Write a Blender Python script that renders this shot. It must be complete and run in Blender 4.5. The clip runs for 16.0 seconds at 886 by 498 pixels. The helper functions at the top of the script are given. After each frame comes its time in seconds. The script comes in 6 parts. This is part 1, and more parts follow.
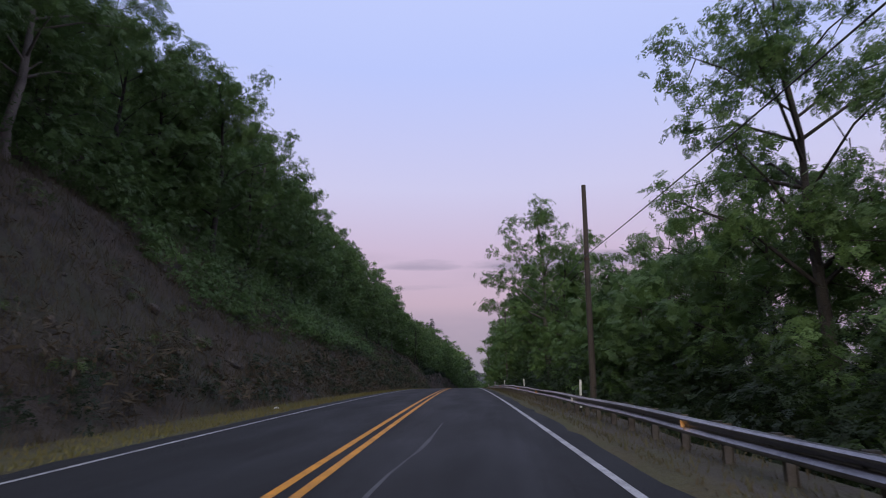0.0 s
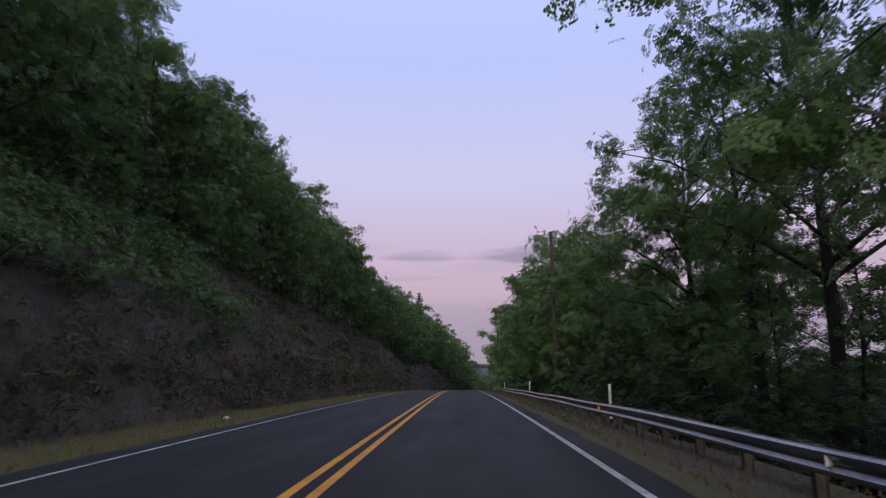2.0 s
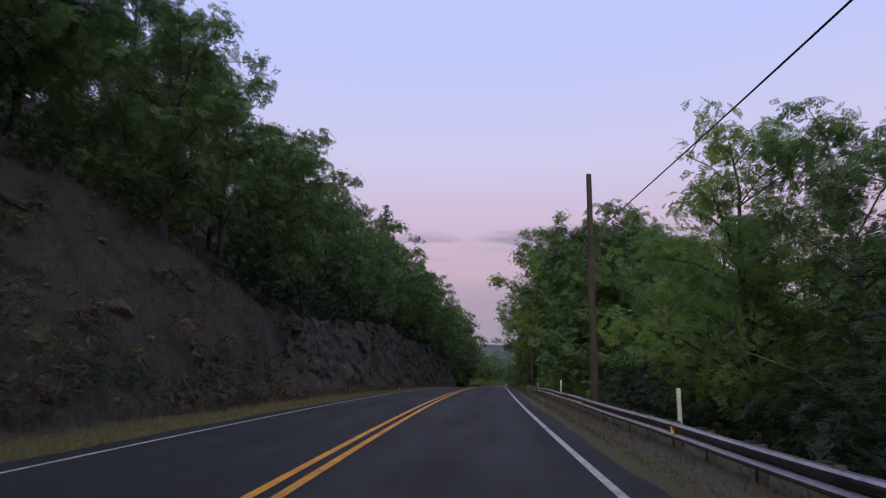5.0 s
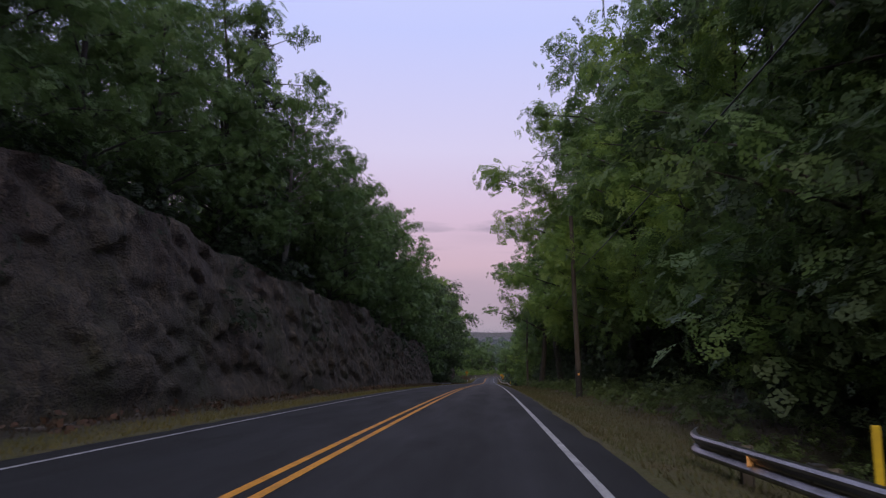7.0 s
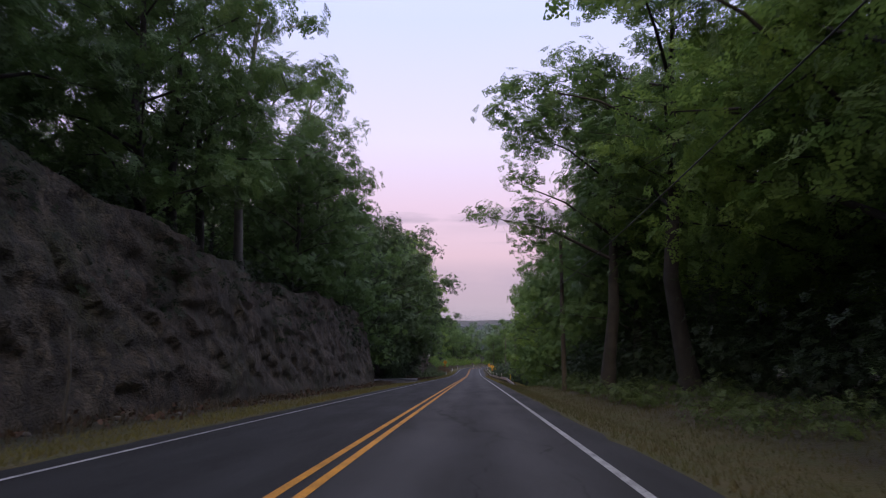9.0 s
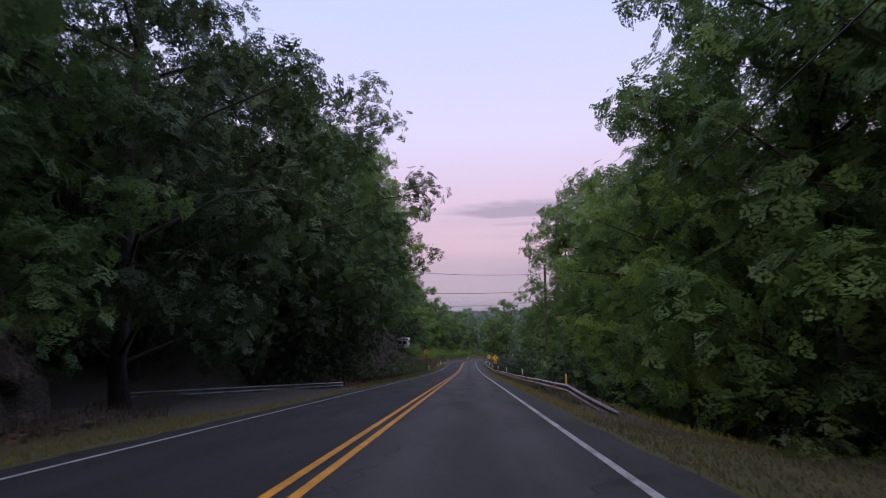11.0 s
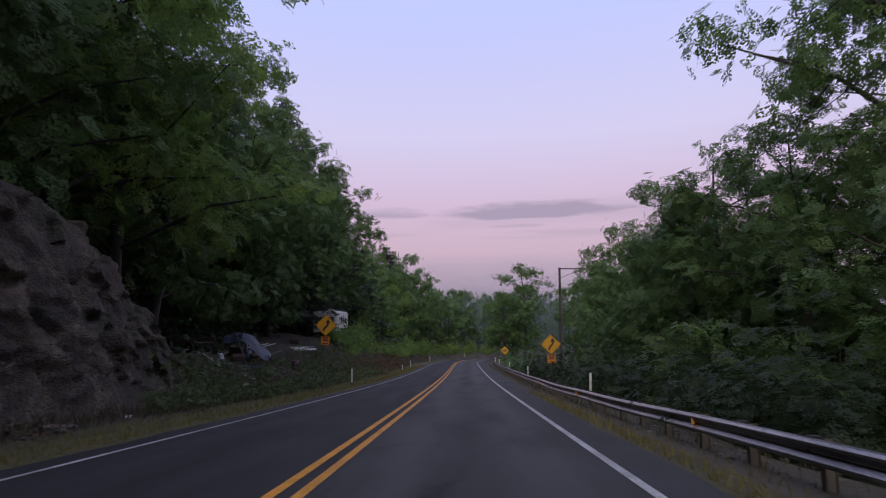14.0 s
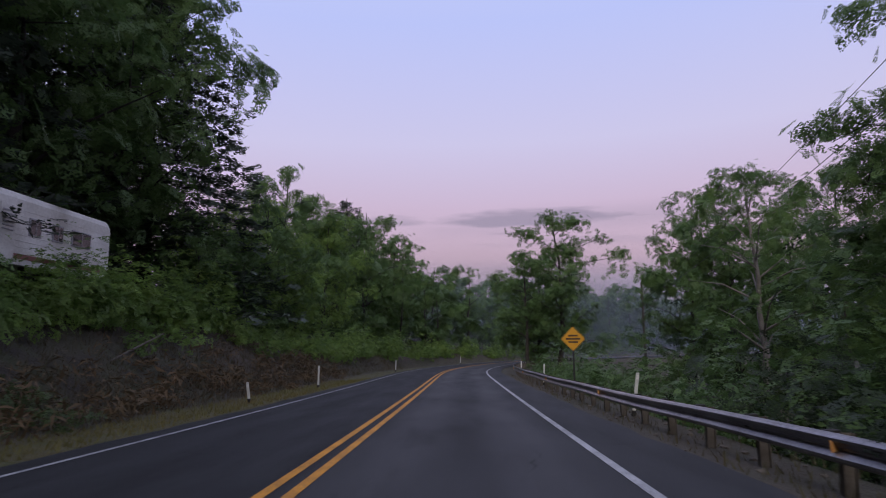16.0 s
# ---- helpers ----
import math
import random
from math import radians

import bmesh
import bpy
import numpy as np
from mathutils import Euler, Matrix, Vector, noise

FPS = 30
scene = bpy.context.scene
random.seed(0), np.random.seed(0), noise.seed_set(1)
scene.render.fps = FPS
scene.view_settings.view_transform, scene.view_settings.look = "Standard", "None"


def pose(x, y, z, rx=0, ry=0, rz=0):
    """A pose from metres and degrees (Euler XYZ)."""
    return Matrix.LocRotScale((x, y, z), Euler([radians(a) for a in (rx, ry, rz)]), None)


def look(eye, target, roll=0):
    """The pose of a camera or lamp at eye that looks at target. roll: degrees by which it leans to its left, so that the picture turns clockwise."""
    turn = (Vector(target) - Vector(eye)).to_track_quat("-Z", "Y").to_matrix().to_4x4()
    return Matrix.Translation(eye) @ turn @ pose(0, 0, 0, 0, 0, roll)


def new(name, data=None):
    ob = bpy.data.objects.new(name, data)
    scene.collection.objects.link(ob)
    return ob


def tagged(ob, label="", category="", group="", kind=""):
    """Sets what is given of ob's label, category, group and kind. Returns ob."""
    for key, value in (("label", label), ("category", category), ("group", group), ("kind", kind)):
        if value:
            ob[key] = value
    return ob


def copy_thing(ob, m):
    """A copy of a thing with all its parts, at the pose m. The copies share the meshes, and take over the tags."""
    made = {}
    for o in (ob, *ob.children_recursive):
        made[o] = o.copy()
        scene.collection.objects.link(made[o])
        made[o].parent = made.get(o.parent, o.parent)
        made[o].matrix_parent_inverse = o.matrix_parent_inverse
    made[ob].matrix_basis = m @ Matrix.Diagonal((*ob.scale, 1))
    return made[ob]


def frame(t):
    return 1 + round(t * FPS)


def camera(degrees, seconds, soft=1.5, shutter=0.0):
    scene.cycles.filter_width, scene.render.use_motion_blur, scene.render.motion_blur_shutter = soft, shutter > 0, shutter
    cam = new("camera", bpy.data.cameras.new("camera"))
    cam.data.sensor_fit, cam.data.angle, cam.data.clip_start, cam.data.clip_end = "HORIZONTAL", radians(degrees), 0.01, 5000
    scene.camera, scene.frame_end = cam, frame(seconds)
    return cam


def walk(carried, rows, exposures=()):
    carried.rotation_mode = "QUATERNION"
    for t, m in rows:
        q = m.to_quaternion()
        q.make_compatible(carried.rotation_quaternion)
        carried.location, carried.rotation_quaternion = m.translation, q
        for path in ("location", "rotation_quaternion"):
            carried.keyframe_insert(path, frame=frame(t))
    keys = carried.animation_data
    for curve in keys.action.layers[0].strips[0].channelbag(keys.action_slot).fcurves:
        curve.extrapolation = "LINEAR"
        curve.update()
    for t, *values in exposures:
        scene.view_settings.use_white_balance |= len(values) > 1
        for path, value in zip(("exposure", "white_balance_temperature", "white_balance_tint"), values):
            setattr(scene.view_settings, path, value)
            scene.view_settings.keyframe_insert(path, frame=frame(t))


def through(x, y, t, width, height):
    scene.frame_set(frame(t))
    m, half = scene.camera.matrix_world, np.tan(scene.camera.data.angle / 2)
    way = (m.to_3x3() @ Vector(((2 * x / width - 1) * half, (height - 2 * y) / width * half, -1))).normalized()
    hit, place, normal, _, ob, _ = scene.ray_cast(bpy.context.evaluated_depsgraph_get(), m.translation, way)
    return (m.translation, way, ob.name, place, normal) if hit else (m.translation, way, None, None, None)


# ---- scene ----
cam = camera(72.2, 16.0, soft=1.1, shutter=0.08)

# the road: metres along it, its slope and its heading in degrees
SLOPES = ((-400, 2.0), (-40, 2.0), (12, 1.07), (99, -0.72), (187, -2.35), (237, -3.23), (325, -3.36), (374, -3.0),
          (412, -1.9), (470, -1.1), (560, -0.5), (900, 0.0))
BENDS = ((-400, 3.2), (105, 3.2), (160, 0.0), (446, 0.0), (545, -48.0), (720, -80.0), (900, -80.0))
STEP = 0.5
RS = np.arange(-400.0, 900.0, STEP)
_slope = np.radians(np.interp(RS, *np.array(SLOPES).T))
_slope = np.convolve(np.pad(_slope, 30, mode="edge"), np.ones(61) / 61, mode="valid")
_head = np.radians(np.interp(RS, *np.array(BENDS).T))
_head = np.convolve(np.pad(_head, 20, mode="edge"), np.ones(41) / 41, mode="valid")
_zero = int(400 / STEP)
RX, RY, RZ = (np.cumsum(v) * STEP for v in (-np.sin(_head), np.cos(_head), np.tan(_slope)))
_at = int((400 + 200) / STEP)
RX, RY, RZ = RX - RX[_at], RY - RY[_zero], RZ - RZ[_zero]


def road(s, l=0.0, up=0.0):
    """The point s metres along the road, l metres to its right, up above its surface."""
    h = np.interp(s, RS, _head)
    return Vector((np.interp(s, RS, RX) + l * math.cos(h), np.interp(s, RS, RY) + l * math.sin(h), np.interp(s, RS, RZ) + up))


def heading(s):
    return float(np.degrees(np.interp(s, RS, _head)))


# ride: seconds, metres along, right of the middle line, height, yaw to the left of the road, pitch, roll
RIDE = (
    (0.0, 0.00, 1.830, 1.2, 1.90, 12.54, -0.40),
    (0.5, 12.50, 1.797, 1.2, 1.89, 12.36, -0.36),
    (1.0, 25.00, 1.760, 1.2, 1.85, 12.17, -0.30),
    (1.5, 37.50, 1.696, 1.2, 1.72, 11.95, -0.21),
    (2.0, 50.00, 1.650, 1.2, 1.60, 11.70, -0.10),
    (2.5, 62.50, 1.673, 1.2, 1.60, 11.40, -0.01),
    (3.0, 75.00, 1.690, 1.2, 1.65, 11.10, 0.10),
    (3.5, 87.50, 1.700, 1.2, 1.67, 10.85, 0.33),
    (4.0, 100.00, 1.755, 1.2, 1.85, 10.60, 0.50),
    (4.5, 112.50, 1.935, 1.2, 2.43, 10.29, 0.52),
    (5.0, 125.00, 2.095, 1.2, 3.15, 9.97, 0.51),
    (5.5, 137.50, 2.226, 1.2, 3.73, 9.69, 0.47),
    (6.0, 150.00, 2.344, 1.2, 4.24, 9.44, 0.43),
    (6.5, 162.50, 2.420, 1.2, 4.60, 9.20, 0.40),
    (7.0, 175.00, 2.372, 1.2, 4.49, 8.98, 0.39),
    (7.5, 187.50, 2.205, 1.2, 4.05, 8.79, 0.36),
    (8.0, 200.00, 2.000, 1.2, 3.50, 8.60, 0.30),
    (8.5, 212.50, 1.894, 1.2, 3.15, 8.35, 0.11),
    (9.0, 225.00, 1.840, 1.2, 2.90, 8.10, -0.10),
    (9.5, 237.50, 1.820, 1.2, 2.73, 7.89, -0.24),
    (10.0, 250.00, 1.812, 1.2, 2.59, 7.71, -0.37),
    (10.5, 262.50, 1.811, 1.2, 2.46, 7.58, -0.49),
    (11.0, 275.00, 1.809, 1.2, 2.33, 7.49, -0.60),
    (11.5, 287.50, 1.800, 1.2, 2.20, 7.45, -0.70),
    (12.0, 300.00, 1.768, 1.2, 2.03, 7.47, -0.78),
    (12.5, 312.50, 1.740, 1.2, 1.90, 7.54, -0.80),
    (13.0, 325.00, 1.739, 1.2, 1.90, 7.65, -0.76),
    (13.5, 337.50, 1.745, 1.2, 1.95, 7.66, -0.70),
    (14.0, 350.00, 1.756, 1.2, 2.00, 7.65, -0.64),
    (14.5, 362.50, 1.770, 1.2, 2.05, 7.70, -0.60),
    (15.0, 375.00, 1.811, 1.2, 2.12, 7.90, -0.61),
    (15.5, 387.50, 1.812, 1.2, 1.98, 8.10, -0.66),
    (16.0, 400.00, 1.780, 1.2, 1.70, 8.35, -0.70),
)


def rider(s, l, h, yaw, pitch, roll):
    eye = road(s, l, h)
    a, b = radians(heading(s) + yaw), radians(pitch)
    return look(eye, eye + Vector((-math.sin(a) * math.cos(b), math.cos(a) * math.cos(b), math.sin(b))), roll)


walk(cam, [(t, rider(*row)) for t, *row in RIDE],
     [(0.0, 0.05, 6550, 7), (4.0, 0.05, 6600, 8), (6.5, 0.1, 6850, 11), (8.0, 0.3, 7050, 12), (9.0, 0.5, 7000, 11), (10.0, 0.5, 6900, 11), (11.5, 0.25, 6800, 11), (12.0, 0.22, 6800, 11), (12.5, 0.28, 6800, 12), (13.1, 0.28, 6800, 12), (14.0, 0.13, 6750, 11), (16.0, 0.0, 6650, 10)])


# ---- light ----
world = bpy.data.worlds.new("dawn_sky")
scene.world = world
world.use_nodes = True


def sky_nodes(nt):
    n, k = nt.nodes, nt.links
    n.clear()
    out, bg = n.new("ShaderNodeOutputWorld"), n.new("ShaderNodeBackground")
    tc, sep = n.new("ShaderNodeTexCoord"), n.new("ShaderNodeSeparateXYZ")
    k.new(tc.outputs["Generated"], sep.inputs[0])
    ramp = n.new("ShaderNodeValToRGB")
    cr = ramp.color_ramp
    stops = ((0.0, (0.34, 0.31, 0.40)), (0.06, (0.40, 0.33, 0.43)), (0.13, (0.56, 0.42, 0.54)), (0.21, (0.60, 0.48, 0.66)), (0.31, (0.60, 0.58, 0.84)),
             (0.48, (0.49, 0.56, 0.96)), (0.7, (0.55, 0.62, 0.98)), (1.0, (0.62, 0.68, 1.0)))
    cr.elements[0].position, cr.elements[0].color = stops[0][0], (*stops[0][1], 1)
    cr.elements[1].position, cr.elements[1].color = stops[-1][0], (*stops[-1][1], 1)
    for p, c in stops[1:-1]:
        cr.elements.new(p).color = (*c, 1)
    k.new(sep.outputs["Z"], ramp.inputs[0])
    # thin stratus streaks low over the valley, and a grey-violet bank near the horizon
    def calc(op, a, b=0.0, c=0.0):
        m = n.new("ShaderNodeMath")
        m.operation = op
        for i, v in enumerate((a, b, c)):
            if isinstance(v, float):
                m.inputs[i].default_value = v
            else:
                k.new(v, m.inputs[i])
        return m.outputs[0]

    def wisps(scale, stretch, lo, hi):
        mp, nz, mr = n.new("ShaderNodeMapping"), n.new("ShaderNodeTexNoise"), n.new("ShaderNodeMapRange")
        mp.inputs["Scale"].default_value = stretch
        nz.inputs["Scale"].default_value, nz.inputs["Detail"].default_value = scale, 5
        k.new(tc.outputs["Generated"], mp.inputs[0])
        k.new(mp.outputs[0], nz.inputs["Vector"])
        mr.interpolation_type = "SMOOTHSTEP"
        mr.inputs["From Min"].default_value, mr.inputs["From Max"].default_value = lo, hi
        k.new(nz.outputs["Fac"], mr.inputs["Value"])
        return mr.outputs[0]

    def streak(height, half, scale, lo, hi, strength, seed):
        wave = calc("MULTIPLY", wisps(3.0, (1, 1, 1), 0.2, 0.8), 0.012)
        off = calc("ABSOLUTE", calc("SUBTRACT", calc("SUBTRACT", sep.outputs["Z"], height), wave))
        band = n.new("ShaderNodeMapRange")
        band.interpolation_type = "SMOOTHSTEP"
        band.inputs["From Min"].default_value, band.inputs["From Max"].default_value = half, 0.0
        k.new(off, band.inputs["Value"])
        return calc("MULTIPLY", calc("MULTIPLY", band.outputs[0], wisps(scale, (1, 1, seed), lo, hi)), strength)

    def lens(cx, wx, cz, wz, strength):
        """A long flat-bottomed cloud with frayed ends."""
        fray = calc("MULTIPLY", wisps(9.0, (1, 1, 6), 0.25, 0.75), 0.7)
        a = calc("DIVIDE", calc("SUBTRACT", sep.outputs["X"], cx), wx)
        up = calc("DIVIDE", calc("SUBTRACT", sep.outputs["Z"], cz), wz)
        below = calc("MULTIPLY", calc("MINIMUM", up, 0.0), 1.8)
        b = calc("ADD", calc("MAXIMUM", up, 0.0), below)
        body = calc("SUBTRACT", calc("SUBTRACT", 1.25, fray), calc("ADD", calc("MULTIPLY", a, a), calc("MULTIPLY", b, b)))
        edge = n.new("ShaderNodeMapRange")
        edge.interpolation_type = "SMOOTHSTEP"
        edge.inputs["From Min"].default_value, edge.inputs["From Max"].default_value = 0.0, 0.75
        k.new(body, edge.inputs["Value"])
        return calc("MULTIPLY", edge.outputs[0], strength)

    cloud = calc("MAXIMUM", streak(0.182, 0.030, 3.4, 0.36, 0.58, 0.3, 7.0), streak(0.150, 0.014, 5.5, 0.45, 0.65, 0.3, 14.0))
    cloud = calc("MAXIMUM", cloud, calc("MAXIMUM", lens(0.118, 0.205, 0.188, 0.022, 0.85), lens(-0.130, 0.095, 0.188, 0.014, 0.65)))
    cloud = calc("MAXIMUM", cloud, lens(0.085, 0.060, 0.168, 0.006, 0.4))
    cloud = calc("MAXIMUM", cloud, streak(0.080, 0.045, 2.5, 0.3, 0.6, 0.6, 5.0))
    mix = n.new("ShaderNodeMix")
    mix.data_type = "RGBA"
    k.new(cloud, mix.inputs["Factor"])
    k.new(ramp.outputs[0], mix.inputs["A"])
    mix.inputs["B"].default_value = (0.33, 0.29, 0.41, 1)
    k.new(mix.outputs["Result"], bg.inputs[0])
    bg.inputs[1].default_value = 1.0
    k.new(bg.outputs[0], out.inputs[0])


sky_nodes(world.node_tree)

# the glow of the coming sunrise behind the camera: soft and weak
glow = new("dawn_glow", bpy.data.lights.new("dawn_glow", "SUN"))
glow.data.energy, glow.data.angle, glow.data.color = 1.6, radians(35), (1.0, 0.90, 0.76)
glow.matrix_basis = look((0, 0, 0), (0.16, 0.88, -0.46))


# ---- materials ----
def material(name, colour, rough=0.8, vary=None, scale=6.0, fine=60.0, amount=0.35, bump=0.0, bump_scale=40.0, metal=0.0, island=0.0, through=0.0, coat=None):
    """A surface whose colour wanders between two tones at two scales, with a fine relief."""
    m = bpy.data.materials.new(name)
    m.use_nodes = True
    n, k = m.node_tree.nodes, m.node_tree.links
    b = n["Principled BSDF"]
    b.inputs["Roughness"].default_value, b.inputs["Metallic"].default_value = rough, metal
    vary = vary or tuple(c * 0.6 for c in colour)
    geo = n.new("ShaderNodeNewGeometry")
    a1, a2 = n.new("ShaderNodeTexNoise"), n.new("ShaderNodeTexNoise")
    for nz, sc in ((a1, scale), (a2, fine)):
        nz.inputs["Scale"].default_value, nz.inputs["Detail"].default_value = sc, 5
        k.new(geo.outputs["Position"], nz.inputs["Vector"])
    add = n.new("ShaderNodeMath")
    add.operation = "MULTIPLY_ADD"
    add.inputs[1].default_value = amount
    k.new(a2.outputs["Fac"], add.inputs[0])
    k.new(a1.outputs["Fac"], add.inputs[2])
    rng = n.new("ShaderNodeMapRange")
    rng.inputs["From Min"].default_value, rng.inputs["From Max"].default_value = 0.32 + amount * 0.4, 0.66 + amount * 0.6
    k.new(add.outputs[0], rng.inputs["Value"])
    fac = rng.outputs[0]
    if island:
        mx = n.new("ShaderNodeMix")
        mx.inputs["Factor"].default_value = island
        k.new(fac, mx.inputs["A"])
        k.new(geo.outputs["Random Per Island"], mx.inputs["B"])
        fac = mx.outputs["Result"]
    mix = n.new("ShaderNodeMix")
    mix.data_type = "RGBA"
    mix.inputs["A"].default_value, mix.inputs["B"].default_value = (*colour, 1), (*vary, 1)
    k.new(fac, mix.inputs["Factor"])
    k.new(mix.outputs["Result"], b.inputs["Base Color"])
    if bump:
        bn, bm = n.new("ShaderNodeTexNoise"), n.new("ShaderNodeBump")
        bn.inputs["Scale"].default_value, bn.inputs["Detail"].default_value = bump_scale, 6
        k.new(geo.outputs["Position"], bn.inputs["Vector"])
        k.new(bn.outputs["Fac"], bm.inputs["Height"])
        bm.inputs["Strength"].default_value, bm.inputs["Distance"].default_value = bump, 0.05
        k.new(bm.outputs[0], b.inputs["Normal"])
    if through:
        tr, ms = n.new("ShaderNodeBsdfTranslucent"), n.new("ShaderNodeMixShader")
        k.new(mix.outputs["Result"], tr.inputs[0])
        ms.inputs[0].default_value = through
        k.new(b.outputs[0], ms.inputs[1])
        k.new(tr.outputs[0], ms.inputs[2])
        k.new(ms.outputs[0], n["Material Output"].inputs[0])
    return m


M = {
    "yellow": material("yellow_paint", (0.72, 0.30, 0.012), 0.7, (0.34, 0.145, 0.012), 2.0, 26, 1.1, 0.2, 120),
    "white": material("white_paint", (0.50, 0.50, 0.52), 0.7, (0.17, 0.17, 0.18), 2.2, 26, 1.1, 0.2, 120),
    "dry": material("dry_grass", (0.110, 0.082, 0.046), 0.9, (0.052, 0.043, 0.026), 0.3, 4, 0.4, island=0.35, through=0.2),
    "grass": material("verge_grass", (0.130, 0.132, 0.034), 0.85, (0.160, 0.122, 0.046), 0.3, 4, 0.4, island=0.35, through=0.2),
    "scuff": material("pale_scuff", (0.075, 0.075, 0.08), 0.7, (0.020, 0.020, 0.023), 2.5, 14, 1.2),
    "bark": material("bark", (0.046, 0.039, 0.034), 0.95, (0.021, 0.018, 0.017), 2, 25, 0.6, 0.8, 18),
    "pale_bark": material("pale_bark", (0.19, 0.17, 0.15), 0.9, (0.10, 0.09, 0.08), 2, 20, 0.6, 0.6, 18),
    "pole": material("weathered_pole", (0.070, 0.055, 0.045), 0.9, (0.038, 0.031, 0.027), 1.5, 40, 0.6, 0.5, 40),
    "tar": material("tarred_wood", (0.012, 0.011, 0.011), 0.85, (0.020, 0.018, 0.017), 3, 30, 0.4, 0.4, 40),
    "steel": material("galvanized_steel", (0.34, 0.33, 0.34), 0.30, (0.15, 0.145, 0.15), 0.8, 18, 0.8, 0.15, 40, metal=0.92),
    "post_wood": material("post_steel", (0.13, 0.115, 0.10), 0.8, (0.075, 0.06, 0.05), 3, 30, 0.6, 0.3, 30, metal=0.2),
    "sign_yellow": material("sign_yellow", (0.62, 0.30, 0.01), 0.45, (0.52, 0.24, 0.01), 1.5, 20, 0.4),
    "sign_orange": material("sign_orange", (0.60, 0.19, 0.015), 0.45, (0.52, 0.20, 0.015), 1.5, 20, 0.4),
    "black": material("black_paint", (0.012, 0.012, 0.013), 0.5, (0.02, 0.02, 0.02), 4, 30, 0.4),
    "sign_back": material("sign_aluminium", (0.35, 0.35, 0.36), 0.5, (0.25, 0.25, 0.26), 4, 30, 0.4, metal=0.8),
    "marker": material("delineator_plastic", (0.62, 0.62, 0.60), 0.6, (0.45, 0.45, 0.42), 3, 20, 0.5),
    "marker_yellow": material("marker_yellow", (0.62, 0.42, 0.02), 0.6, (0.45, 0.30, 0.02), 3, 20, 0.5),
    "reflector": material("amber_reflector", (0.95, 0.50, 0.20), 0.25, (0.85, 0.40, 0.13), 20, 60, 0.3),
    "reflector_white": material("white_reflector", (0.8, 0.76, 0.72), 0.25, (0.6, 0.6, 0.6), 20, 60, 0.3),
    "camper": material("camper_siding", (0.66, 0.65, 0.60), 0.6, (0.42, 0.40, 0.35), 0.8, 12, 0.6),
    "camper_stripe": material("camper_stripe", (0.20, 0.07, 0.05), 0.5, (0.14, 0.05, 0.04), 2, 20, 0.4),
    "glass": material("dark_glass", (0.015, 0.017, 0.02), 0.08, (0.02, 0.02, 0.024), 2, 20, 0.3),
    "tarp": material("blue_tarp", (0.016, 0.024, 0.044), 0.5, (0.016, 0.022, 0.040), 1.2, 12, 0.5, 0.4, 8),
    "rust": material("rusty_metal", (0.085, 0.042, 0.028), 0.85, (0.035, 0.024, 0.020), 2.5, 25, 0.6, 0.3, 30),
    "maroon": material("maroon_paint", (0.085, 0.018, 0.018), 0.5, (0.045, 0.014, 0.014), 3, 25, 0.5),
    "pale": material("chalky_white", (0.60, 0.60, 0.58), 0.6, (0.40, 0.40, 0.37), 1.5, 18, 0.6),
    "blue": material("blue_board", (0.12, 0.18, 0.42), 0.5, (0.09, 0.13, 0.30), 2, 20, 0.5),
    "wire": material("cable_sheath", (0.02, 0.02, 0.022), 0.6, (0.03, 0.03, 0.03), 3, 20, 0.4),
    "stone": material("loose_stone", (0.13, 0.112, 0.095), 0.9, (0.07, 0.058, 0.05), 3, 25, 0.5, 0.5, 20, island=0.5),
    "sward": material("slope_grass", (0.078, 0.082, 0.036), 0.9, (0.092, 0.066, 0.042), 0.22, 3, 0.5, island=0.4, through=0.25),
    "tawny": material("tawny_weeds", (0.150, 0.092, 0.044), 0.9, (0.080, 0.060, 0.030), 0.3, 4, 0.4, island=0.4, through=0.2),
    "verge_olive": material("verge_olive_grass", (0.060, 0.076, 0.026), 0.9, (0.088, 0.066, 0.034), 0.25, 3, 0.5, island=0.35, through=0.2),
    "debris": material("leaf_litter", (0.115, 0.060, 0.036), 0.95, (0.055, 0.034, 0.022), 1, 20, 0.5, island=0.6),
}


def wire_in(m):
    """The node tree's nodes, links and shader of a new material."""
    m.use_nodes = True
    return m.node_tree.nodes, m.node_tree.links, m.node_tree.nodes["Principled BSDF"]


def noise_node(n, k, vector, scale, detail=5, stretch=None):
    if stretch:
        mp = n.new("ShaderNodeMapping")
        mp.inputs["Scale"].default_value = stretch
        k.new(vector, mp.inputs[0])
        vector = mp.outputs[0]
    t = n.new("ShaderNodeTexNoise")
    t.inputs["Scale"].default_value, t.inputs["Detail"].default_value = scale, detail
    k.new(vector, t.inputs["Vector"])
    return t.outputs["Fac"]


def ranged(n, k, value, a, b, lo=0.0, hi=1.0):
    r = n.new("ShaderNodeMapRange")
    for key, v in (("From Min", a), ("From Max", b), ("To Min", lo), ("To Max", hi)):
        r.inputs[key].default_value = v
    k.new(value, r.inputs["Value"])
    return r.outputs[0]


def blend(n, k, fac, a, b):
    m = n.new("ShaderNodeMix")
    m.data_type = "RGBA"
    for key, v in (("Factor", fac), ("A", a), ("B", b)):
        if isinstance(v, tuple):
            m.inputs[key].default_value = (*v, 1)
        elif isinstance(v, float):
            m.inputs[key].default_value = v
        else:
            k.new(v, m.inputs[key])
    return m.outputs["Result"]


